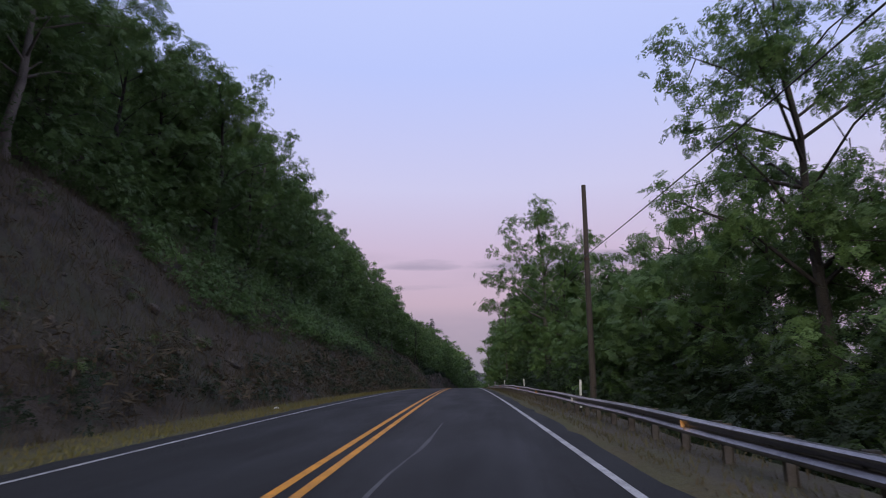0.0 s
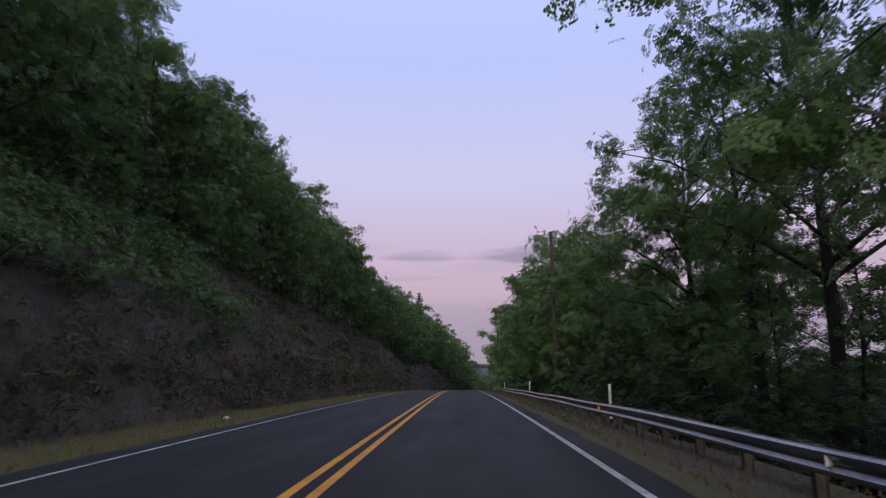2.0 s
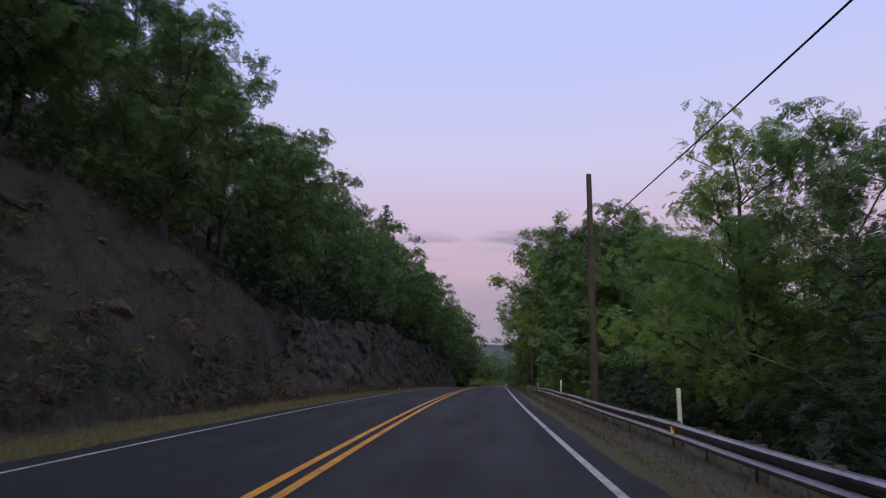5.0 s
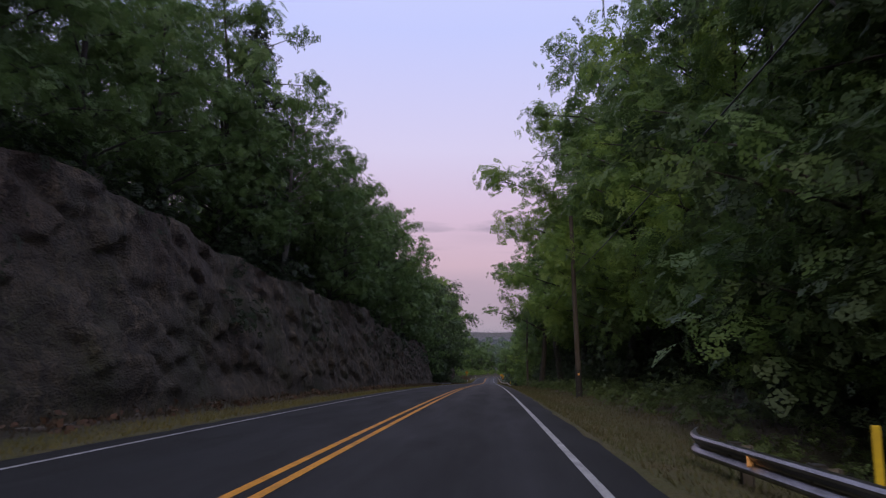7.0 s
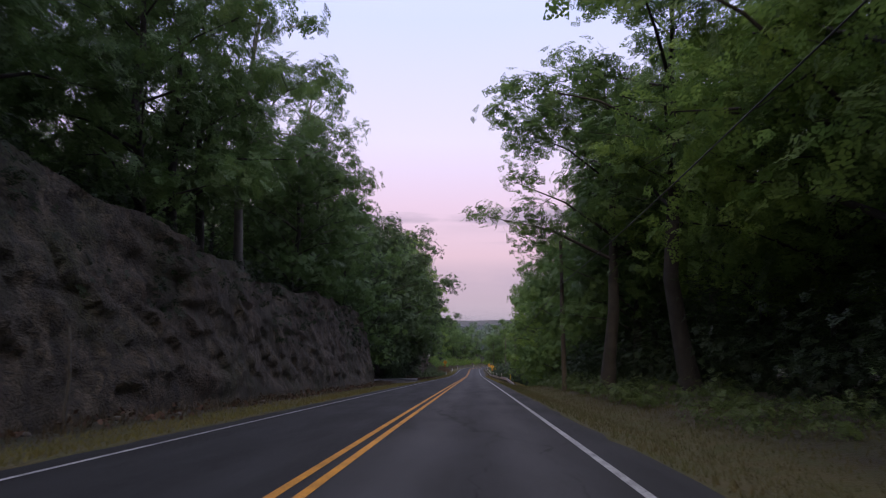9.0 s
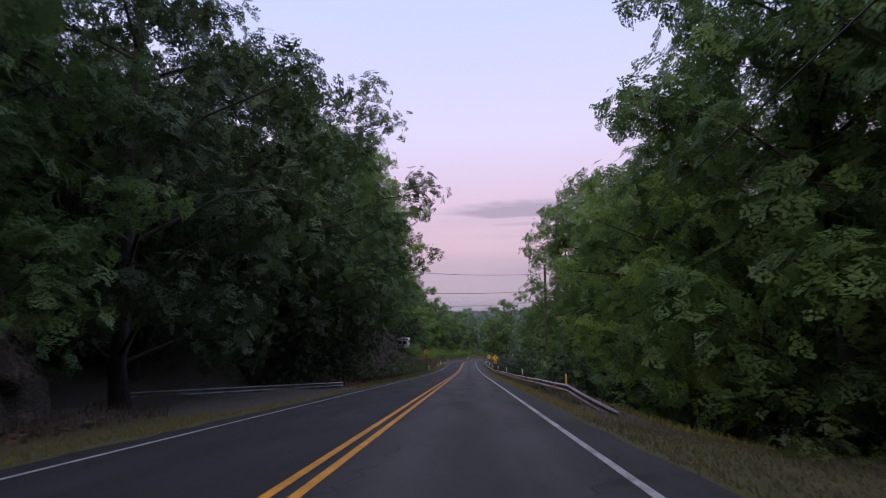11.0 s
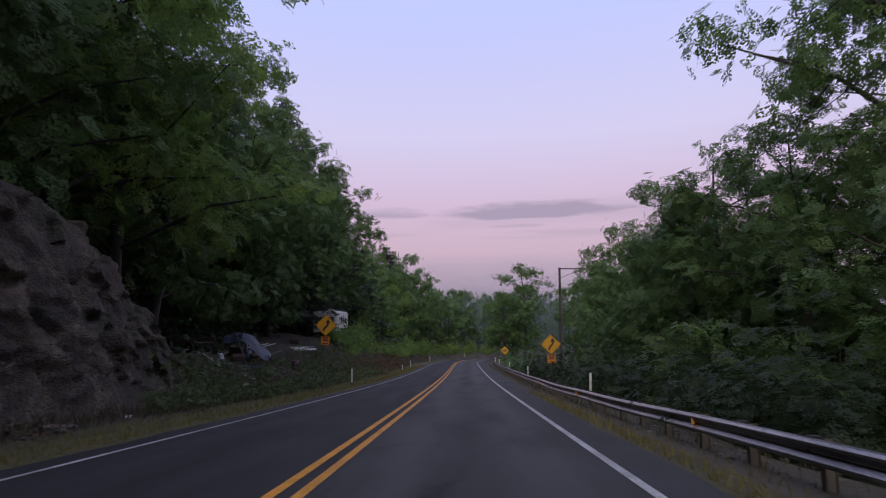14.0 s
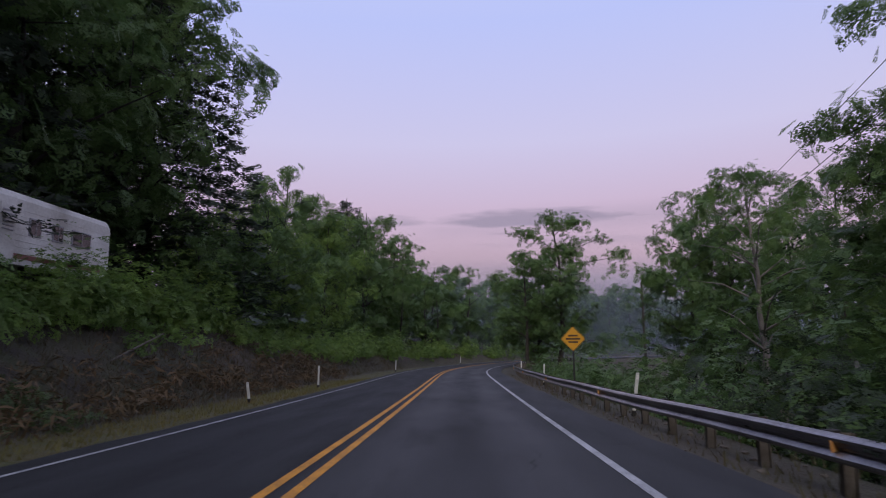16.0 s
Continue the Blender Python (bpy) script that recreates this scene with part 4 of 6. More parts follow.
for x, y, k, c in ((21, 440, "ash", 0.9), (23, 448, "oak", 1.0), (26, 456, "ash", 1.05), (21, 452, "oak", 0.95), (30, 446, "plain", 1.0), (33, 458, "plain", 1.0), (38, 470, "plain", 0.9)):
    plant_at(k, x, y, c * 1.12)
# the broad tree inside the bend, and those round it
plant_at("oak", 14, 477, 1.32, 0, 1, 1.12)
plant_at("ash", 9.5, 474, 0.85, 40, 0, 1.1)
plant_at("oak", 11.5, 479, 0.95, 90, 0, 1.1)
for x, y, c in ((6, 560, 0.9), (12, 572, 0.95), (0, 566, 0.9), (18, 580, 0.85), (-8, 575, 1.0), (26, 590, 0.8), (2, 590, 1.0), (34, 600, 0.8)):
    plant_at("plain", x, y, c)


MIDDLE = [broadleaf(70 + i, 16, 5.2, 2.0, 620, 1.1, 1.3, 13, 4, fine=0) for i in range(3)]


def woodland(name, places, label, models=FAR):
    """Many far trees as one mass."""
    wood, crown = [], []
    for x, y, c in places:
        a = rng.uniform(0, 6.28)
        R = np.array([[math.cos(a), math.sin(a), 0], [-math.sin(a), math.cos(a), 0], [0, 0, 1]]) * c
        t = np.array([x, y, float(terrain(x, y)) - 0.2])
        w, f = models[rng.integers(0, 3)]
        crown.append((f[0] @ R + t, f[1]))
        wood.append((w[0] @ R + t, w[1]))
    ob = tagged(new(name), label, "wood", kind="stuff")
    part("crowns", *merge(crown), M["oak"], ob)
    part("trunks", *merge(wood), M["bark"], ob)


def spots(s0, s1, step, l0, l1, rows, low, high):
    out = []
    for l in np.linspace(l0, l1, rows):
        for s in np.arange(s0, s1, step):
            p = road(s + rng.normal(0, 1.5), l + rng.normal(0, 1.2))
            out.append((p.x, p.y, rng.uniform(low, high)))
    return out


woodland("upper_wood", DEEP_LEFT, "dense green wood behind the trees at its edge", MIDDLE)
woodland("lower_wood", DEEP_RIGHT, "dense green wood on the falling valley side", MIDDLE)
woodland("hillside_wood", spots(-10, 225, 7.0, -27.5, -27.5, 1, 0.9, 1.15) + spots(296, 440, 7.0, -27.5, -27.5, 1, 0.9, 1.15), "dense dark green wood covering the hillside")
woodland("valley_wood", spots(130, 300, 8.0, 25, 25, 1, 0.9, 1.2), "dense dark green wood on the valley side")
woodland("slope_wood", spots(-10, 440, 13.0, -40, -66, 3, 1.0, 1.3), "wood going on over the hill")
woodland("bottom_wood", spots(190, 420, 13.0, 34, 60, 3, 0.55, 0.75), "wood going on down the valley")
woodland("bend_wood", spots(476, 640, 8.0, -15, -40, 4, 0.8, 1.1), "dim green wood along the outside of the bend")
woodland("distant_wood", [(rng.uniform(-160, 160), rng.uniform(640, 1000), rng.uniform(0.8, 1.2)) for _ in range(170)], "distant wood beyond the bend, dim in the mist")


def undergrowth(name, places, size, count, mat, label, flat=0.5, blob=(0.5, 0.5, 0.4), broad=0.45):
    """Shrubs and weeds as one mass: places are x, y, radius, height."""
    P = np.array(places)
    z = terrain(P[:, 0], P[:, 1])
    pts, outs = [], []
    for (x, y, r, h), zz in zip(P, z):
        n = int(count * r * r * (0.5 + h / r * 0.5))
        lob = rng.normal(0, 0.42, (max(3, int(5 * r)), 3)) * (r, r, 0)
        lob[:, 2] = np.abs(rng.normal(0.45, 0.3, len(lob))) * h
        pick = lob[rng.integers(0, len(lob), n)]
        q = pick + rng.normal(0, 1, (n, 3)) * blob * (r * 0.55, r * 0.55, h * 0.5)
        q[:, 2] = np.abs(q[:, 2])
        pts.append(q + (x, y, zz))
        outs.append((q - pick * (0.8, 0.8, 0.6)) / (np.linalg.norm(q - pick * (0.8, 0.8, 0.6), axis=1)[:, None] + 1e-6))
    v, f = leaves(np.concatenate(pts), size, rng, flat, np.concatenate(outs), broad)
    return tagged(part(name, v, f, M[mat]), label, "undergrowth", kind="stuff")


def strip(s0, s1, step, l0, l1, r0, r1, h0, h1):
    out = []
    for s in np.arange(s0, s1, step):
        p = road(s + rng.uniform(-step, step) * 0.5, rng.uniform(l0, l1))
        out.append((p.x, p.y, rng.uniform(r0, r1), rng.uniform(h0, h1)))
    return out


undergrowth("slope_shrubs", strip(-6, 30, 1.3, -15.5, -8.6, 0.5, 1.1, 0.4, 0.9) + strip(84, 156, 0.75, -15.5, -8.6, 0.5, 1.1, 0.4, 0.9) + strip(30, 84, 0.45, -15.5, -10.6, 0.5, 1.3, 0.4, 1.1), 0.24, 90, "shrub", "green weeds and shrubs on the brown slope")
undergrowth("slope_thicket", strip(-6, 158, 1.0, -17.4, -15.4, 1.2, 2.0, 1.8, 3.6), 0.42, 40, "oak", "green thicket at the top of the slope")
undergrowth("slope_bushes", strip(34, 156, 1.9, -14.6, -8.6, 0.7, 1.5, 0.8, 2.0), 0.30, 60, "shade_thicket", "dark bushes scattered over the slope")
undergrowth("foot_brush", strip(-4, 156, 0.75, -9.0, -7.2, 0.5, 1.0, 0.5, 1.3), 0.24, 70, "shade_thicket", "dark brush at the foot of the slope")
undergrowth("foot_stalks", strip(-4, 156, 0.5, -9.4, -7.0, 0.5, 0.9, 0.7, 1.4), 0.42, 60, "dry", "tall dry brown stalks at the foot of the slope", 0.1, broad=0.05)
undergrowth("dry_weeds", strip(-6, 156, 0.3, -14.5, -7.4, 0.4, 1.0, 0.3, 0.8), 0.30, 70, "dry", "dry brown weeds on the slope", 0.1, broad=0.07)
undergrowth("ledge_shrubs", strip(156, 290, 1.0, -12, -9.4, 1.0, 1.8, 1.2, 2.4) + strip(319, 364, 1.0, -12, -9.8, 1.0, 1.8, 1.2, 2.4), 0.36, 50, "shade_thicket", "dark shrubs over the rock cut")
undergrowth("rail_thicket", strip(2, 34, 0.7, 10.5, 15, 1.4, 2.2, 3.0, 5.5) + strip(2, 166, 0.8, 8.7, 11.5, 1.2, 2.0, 2.0, 4.2) + strip(34, 96, 0.6, 12, 16, 1.6, 2.4, 3.0, 5.5), 0.38, 48, "shade_thicket", "dark thicket behind the guardrail")
undergrowth("verge_weeds", strip(180, 288, 0.3, 7.6, 11.0, 0.5, 1.0, 0.3, 0.9), 0.26, 60, "shrub", "green weeds between the verge and the wood")
undergrowth("verge_thicket", strip(168, 286, 0.8, 10.8, 13.5, 1.2, 2.0, 2.0, 4.4), 0.38, 48, "shade_thicket", "dark thicket at the edge of the wood")
undergrowth("second_thicket", strip(307, 414, 0.65, 7.6, 11.5, 1.1, 2.0, 1.6, 3.4) + strip(286, 308, 0.7, 11.4, 13.5, 1.1, 2.0, 1.6, 3.4), 0.38, 48, "shade_thicket", "dark thicket behind the guardrail")
undergrowth("third_thicket", strip(412, 456, 0.95, 7.8, 11.5, 1.0, 1.8, 1.4, 3.0), 0.38, 48, "oak", "green thicket behind the guardrail")
undergrowth("tree_skirt", strip(312, 330, 0.6, -11, -8.6, 1.2, 2.0, 2.0, 4.5) + strip(330, 346, 0.6, -13.5, -11.2, 1.2, 2.0, 2.0, 4.0) + strip(292, 312, 0.9, -19, -16.6, 1.2, 2.0, 2.0, 4.0), 0.38, 48, "shade_thicket", "dark thicket under the trees")
undergrowth("bank_shrubs", strip(384, 414, 0.6, -13, -7.6, 0.5, 1.0, 0.4, 0.9) + strip(398, 409, 0.5, -11.8, -9.0, 0.7, 1.2, 0.8, 1.5) + strip(371, 379, 0.35, -12.5, -8.6, 0.7, 1.2, 0.8, 1.8), 0.24, 90, "shrub", "green shrubs on the bank below the clearing")
undergrowth("camper_hedge", strip(412, 470, 0.6, -12.2, -9.4, 0.8, 1.3, 0.8, 1.5) + strip(412.5, 424, 0.4, -12.4, -11.0, 0.8, 1.2, 1.4, 2.1) + strip(420, 434, 0.4, -12.2, -10.8, 0.9, 1.3, 1.8, 2.7), 0.38, 48, "maple", "green bushes on the bank below the camper")
undergrowth("bank_weeds", strip(366, 470, 0.4, -12, -7.4, 0.35, 0.8, 0.3, 0.6), 0.26, 90, "dry", "dry brown weeds on the roadside bank", 0.1, broad=0.07)
undergrowth("bend_brush", [(rng.uniform(9, 40), rng.uniform(425, 500), rng.uniform(0.8, 1.6), rng.uniform(0.8, 1.8)) for _ in range(170)], 0.3, 60, "shrub", "green brush inside the bend")
undergrowth("bend_bushes", strip(446, 560, 0.8, -13, -8.6, 1.0, 1.8, 1.2, 3.0), 0.38, 50, "maple", "green bushes along the outside of the bend")
undergrowth("bank_foot_weeds", strip(368, 414, 0.22, -8.6, -6.6, 0.4, 0.8, 0.3, 0.8), 0.22, 90, "shrub", "fresh green weeds at the foot of the bank")
undergrowth("tawny_weeds", strip(404, 446, 0.25, -9.4, -6.8, 0.4, 0.9, 0.4, 0.9), 0.34, 80, "tawny", "tawny dry weeds on the roadside bank", 0.1, broad=0.07)
undergrowth("rock_weeds", strip(322, 362, 0.4, -9.3, -8.2, 0.4, 0.8, 0.3, 0.8), 0.28, 90, "dry", "dry brown weeds on the rock outcrop", 0.1, broad=0.08)
undergrowth("outcrop_bushes", strip(326, 345, 0.5, -10.5, -8.2, 0.8, 1.4, 0.9, 2.2) + strip(345, 361, 0.5, -8.2, -7.3, 0.7, 1.2, 0.9, 2.2), 0.32, 60, "shrub", "soft green bushes at the foot of the outcrop")
undergrowth("outcrop_vines", strip(342, 364, 0.35, -10.6, -9.2, 0.6, 1.1, 0.5, 1.2), 0.30, 60, "dry", "dry brown creepers over the outcrop", 0.2, broad=0.12)
undergrowth("red_litter", strip(317, 345, 0.22, -9.4, -6.7, 0.4, 0.8, 0.1, 0.3), 0.15, 70, "debris", "red-brown dead leaves on the bank", 0.8)
undergrowth("litter", strip(156, 290, 0.4, -8.4, -6.8, 0.25, 0.6, 0.12, 0.3) + strip(318, 364, 0.4, -8.4, -6.8, 0.25, 0.6, 0.12, 0.3), 0.16, 60, "debris", "red-brown dead leaves at the foot of the rock", 0.8)


def blades(name, s0, s1, l0, l1, per, tall, mat, label):
    """Grass: single blades."""
    n = int((s1 - s0) * abs(l1 - l0) * per)
    s, l = rng.uniform(s0, s1, n), rng.uniform(l0, l1, n)
    lay = (s > 293) & (s < 316) & (l < -4.8)
    s, l = s[~lay], l[~lay]
    n = len(s)
    h = np.interp(s, RS, _head)
    x, y = np.interp(s, RS, RX) + l * np.cos(h), np.interp(s, RS, RY) + l * np.sin(h)
    z = terrain(x, y) - 0.02
    a, t = rng.uniform(0, 6.28, n), tall * rng.uniform(0.4, 1.3, n)
    w = np.stack([np.cos(a), np.sin(a), 0 * a], 1) * 0.016
    o = np.stack([x, y, z], 1)
    tip = o + np.stack([rng.normal(0, 0.35, n) * t, rng.normal(0, 0.35, n) * t, t], 1)
    v = np.stack([o - w, o + w, tip], 1).reshape(-1, 3)
    return tagged(part(name, v, np.arange(3 * n).reshape(-1, 3), M[mat]), label, "grass", kind="stuff")


blades("left_verge_grass", -2, 440, -6.7, -4.15, 60, 0.13, "grass", "short yellow-green grass on the verge")
blades("right_verge_grass", -2, 176, 4.26, 4.7, 70, 0.10, "sward", "thin strip of yellow-green grass along the asphalt")
blades("rail_weeds", -2, 176, 4.8, 6.9, 22, 0.16, "sward", "sparse weeds under the guardrail")
blades("mown_grass", 172, 290, 4.3, 9.6, 80, 0.11, "verge_olive", "short olive and brown grass beside the road")
blades("rail_grass", 290, 376, 4.28, 4.9, 100, 0.12, "grass", "thin strip of yellow-green grass along the asphalt")
blades("rail_end_grass", 289, 309, 6.8, 12.0, 60, 0.22, "grass", "green grass behind the guardrail end")
blades("second_rail_weeds", 290, 450, 5.0, 7.0, 14, 0.16, "sward", "sparse weeds and grass under the guardrail")
blades("left_tall_grass", -2, 440, -8.8, -6.8, 30, 0.38, "dry", "tall dry grass at the foot of the bank")


blades("slope_grass", -4, 156, -16, -8.2, 44, 0.46, "sward", "long olive and brown grass on the slope")
blades("bank_grass", 364, 470, -14, -7.2, 36, 0.3, "sward", "long olive and brown grass on the roadside bank")
undergrowth("slope_vines", strip(28, 86, 0.15, -15.2, -11.2, 0.7, 1.3, 0.5, 1.3), 0.28, 70, "ash", "fresh green vines creeping over the slope")
undergrowth("clearing_brush", strip(380, 426, 0.4, -24, -17.5, 1.0, 1.8, 1.4, 3.2), 0.38, 46, "shade_thicket", "dark brush behind the clearing")
for s, l, c, a, w in ((68, 12.8, 0.62, 30, 0), (72.5, 13.4, 0.66, 110, 2), (77, 12.8, 0.6, 200, 0), (81.5, 13.6, 0.66, 290, 2), (86, 12.6, 0.62, 60, 0)):
    plant("oak", s, l, c, a, w, 1.15)
# ---- guard rails ----
W_PROFILE = ((0.0, 0.156), (-0.05, 0.145), (-0.083, 0.112), (-0.083, 0.082), (-0.03, 0.03), (0.0, 0.012), (0.0, -0.012), (-0.03, -0.03), (-0.083, -0.082), (-0.083, -0.112), (-0.05, -0.145), (0.0, -0.156))


def beam_piece(path):
    """A length of W-shaped beam along points of (place, direction across)."""
    v, k = [], len(W_PROFILE)
    for p, side, up in path:
        v += [p + side * o + Vector((0, 0, u * up)) for o, u in W_PROFILE]
        v += [p + side * (o + 0.005) + Vector((0, 0, u * up)) for o, u in W_PROFILE]
    f = []
    for i in range(len(path) - 1):
        a, b = i * 2 * k, (i + 1) * 2 * k
        for j in range(k - 1):
            f.append((a + j, a + j + 1, b + j + 1, b + j))
            f.append((a + k + j + 1, a + k + j, b + k + j, b + k + j + 1))
        f.append((a, b, b + k, a + k))
        f.append((a + k - 1, a + 2 * k - 1, b + 2 * k - 1, b + k - 1))
    return v, f


POST = joined([box(0.012, 0.10, 1.5, (-0.07, 0, -0.02), 0), box(0.012, 0.10, 1.5, (0.07, 0, -0.02), 0), box(0.14, 0.008, 1.5, (0, 0, -0.02), 0)])
BLOCK = box(0.16, 0.11, 0.34, (0, 0, 0), 0.008)


def shared(name, ob_data, parent, m):
    ob = new(name, ob_data)
    ob.parent = parent
    ob.matrix_local = m
    return ob


def small_mesh(name, shape, mat):
    me = bpy.data.meshes.new(name)
    me.from_pydata([tuple(v) for v in shape[0]], [], [tuple(p) for p in shape[1]])
    me.materials.append(mat)
    return me


post_mesh, block_mesh = small_mesh("post", POST, M["post_wood"]), small_mesh("block", BLOCK, M["tar"])
amber_mesh = small_mesh("reflector", joined([box(0.06, 0.012, 0.11, (-0.03, 0, 0), 0.004), box(0.08, 0.004, 0.13, (-0.02, 0.008, 0), 0)]), M["reflector"])
white_mesh = small_mesh("reflector", joined([box(0.06, 0.012, 0.11, (-0.03, 0, 0), 0.004), box(0.08, 0.004, 0.13, (-0.02, 0.008, 0), 0)]), M["reflector_white"])


def guardrail(offset, mid, s0, s1, marks, label, posts=True):
    """A W-beam rail: offset(s) to the right of the middle line, mid(s) its height there."""
    thing = tagged(new("guardrail"), label, "guardrail")
    n = int(round((s1 - s0) / 3.81))
    face = -1 if offset((s0 + s1) / 2) < 0 else 1
    for i in range(n):
        pts = []
        for j in range(5):
            s = s0 + (i + j / 4) * 3.81 + (0.05 if j == 4 else 0)
            h = radians(heading(s))
            side = Vector((math.cos(h), math.sin(h), 0)) * face
            pts.append((road(s, offset(s) - 0.006 * (i % 2), mid(s)), side, 1.0))
        part("rail_section", *beam_piece(pts), M["steel"], thing)
    s, i = s0 + 0.95, 0
    while s < s1:
        wob = 0.02 * math.sin(i * 2.3)
        p = road(s, offset(s) + face * 0.22, mid(s) - 0.6)
        shared("post", post_mesh, thing, pose(*p, 1.2 * math.sin(i * 1.7), 1.5 * math.sin(i * 2.9), heading(s)))
        p = road(s, offset(s) + face * 0.08, mid(s) + wob * 0.2)
        shared("block", block_mesh, thing, pose(*p, 0, 0, heading(s)))
        s, i = s + 1.905, i + 1
    for i, s in enumerate(marks):
        p = road(s, offset(s) - face * 0.035, mid(s) + 0.02)
        shared("reflector", white_mesh if i % 3 == 1 and s < 200 else amber_mesh, thing, pose(*p, 0, 0, heading(s)))
    return thing


def first_offset(s):
    return 5.8 - 0.003 * max(0, s - 174) ** 2


def second_offset(s):
    return 5.8 + 0.007 * max(0, 302 - s) ** 2


def rail_mid(s):
    return float(table(s, ((0, 0.21), (60, 0.20), (105, 0.11), (170, 0.13), (300, 0.20), (350, 0.17), (375, 0.11), (405, 0.23), (500, 0.23)))) + 0.015 * math.sin(s * 0.13) + 0.012 * math.sin(s * 0.51)


first = guardrail(first_offset, rail_mid, -17.3, 184.63, [11.5 + 11.43 * i for i in range(16)], "galvanized steel guardrail on short posts along the roadside drop")
second = guardrail(second_offset, lambda s: rail_mid(s) - 0.085 * max(0, 300.5 - s), 293.8, 510, [304 + 11.43 * i for i in range(15)], "galvanized steel guardrail with a sunken end beside the road")
guardrail(lambda s: -6.6 - 0.42 * max(0, 315.5 - s), lambda s: 0.0, 300.5, 317.6, [], "short weathered guardrail round the pull-off")


def fan_end(thing, s, l):
    """The curled end piece of a rail."""
    pts = []
    for j in range(9):
        q = j / 8
        h = radians(heading(s))
        a = h - q * q * 0.7
        p = road(s, l, rail_mid(s)) + Vector((0.2 * q * q, 0.62 * q, 0.02 * q))
        pts.append((p, Vector((math.cos(a), math.sin(a), 0)), 1 + 0.15 * q))
    part("end_piece", *beam_piece(pts), M["steel"], thing, "flared curled end piece")


fan_end(first, 184.63, first_offset(184.63))


# ---- delineators and small markers ----
def marker(s, l, tall, mat, label, lean=0.0, turn=0.0, name="delineator_post"):
    p = road(s, l)
    z = float(terrain(p.x, p.y))
    ob = tagged(new(name), label, "delineator", "delineators beside the road")
    ob.matrix_basis = pose(p.x, p.y, z, 0, lean, heading(s) + turn)
    bm = [box(0.09, 0.035, tall + 0.3, (0, 0, tall / 2 - 0.15), 0.012)]
    part("stake", *bm[0], M[mat], ob)
    if mat == "marker":
        part("reflector", *box(0.07, 0.006, 0.12, (0, -0.0215, tall - 0.12), 0.0), M["reflector_white"], ob)
        part("base_sleeve", *box(0.11, 0.055, 0.18, (0, 0, 0.06), 0.01), M["tar"], ob, "dark ground sleeve")
    return ob


for i, s in enumerate((0.3, 24.4, 46.6, 69.6, 92.4, 116.8, 138.6, 161.5)):
    marker(s, 6.3, 1.2, "marker", "white flexible delineator post behind the guardrail", 2.5 * math.sin(i * 2.1))
for i, s in enumerate((328, 349.6, 373, 395.6, 416.8, 434.8, 451)):
    marker(s, 6.3, 1.15, "marker", "white flexible delineator post behind the guardrail", (1, -1, 2, 0, 9, 2, 1)[i])
for s, l, h, lean in ((390.5, -5.75, 1.05, 0), (421, -5.5, 0.7, -8), (431, -5.5, 1.1, 1), (458, -5.4, 1.05, 2), (485, -5.4, 1.05, 0)):
    marker(s, l, h, "marker", "white delineator post on the grassy verge", lean)
marker(181.7, 6.25, 1.0, "marker_yellow", "yellow marker post behind the guardrail end", 1)
marker(304.7, 6.4, 1.05, "marker_yellow", "yellow marker post behind the guardrail", 0)


# ---- signs ----
def text_mesh(name, body, size, mat, parent, at, thick=0.002):
    cu = bpy.data.curves.new(name, "FONT")
    cu.body, cu.size, cu.extrude, cu.offset = body, size, thick, 0.012 * size / 0.3
    cu.align_x, cu.align_y = "CENTER", "CENTER"
    tmp = bpy.data.objects.new(name, cu)
    scene.collection.objects.link(tmp)
    me = bpy.data.meshes.new_from_object(tmp.evaluated_get(bpy.context.evaluated_depsgraph_get()))
    bpy.data.objects.remove(tmp)
    me.materials.clear()
    me.materials.append(mat)
    ob = new(name, me)
    ob.parent = parent
    ob.matrix_local = pose(*at, 90, 0, 0)
    return ob


def plate(points, thick):
    """A flat plate from its outline in x, z; its face towards -y."""
    n = len(points)
    v = [(x, -thick / 2, z) for x, z in points] + [(x, thick / 2, z) for x, z in points]
    f = [tuple(range(n)), tuple(range(2 * n - 1, n - 1, -1))] + [(i, i + n, (i + 1) % n + n, (i + 1) % n) for i in range(n)]
    return v, f


def rounded(w, h, r, turned=0.0):
    pts = []
    for cx, cz, a0 in ((w / 2 - r, h / 2 - r, 0), (-w / 2 + r, h / 2 - r, 90), (-w / 2 + r, -h / 2 + r, 180), (w / 2 - r, -h / 2 + r, 270)):
        for k in range(5):
            a = radians(a0 + k * 22.5)
            x, z = cx + r * math.cos(a), cz + r * math.sin(a)
            t = radians(turned)
            pts.append((x * math.cos(t) - z * math.sin(t), x * math.sin(t) + z * math.cos(t)))
    return pts[::-1]


def border(w, h, r, turned, width, at):
    """A thin frame line set proud of a plate."""
    a, b = rounded(w, h, r, turned), rounded(w - 2 * width, h - 2 * width, max(0.005, r - width), turned)
    n = len(a)
    v = [(x, at[1], z + at[2]) for x, z in a] + [(x, at[1], z + at[2]) for x, z in b]
    return v, [(i, (i + 1) % n, (i + 1) % n + n, i + n) for i in range(n)]


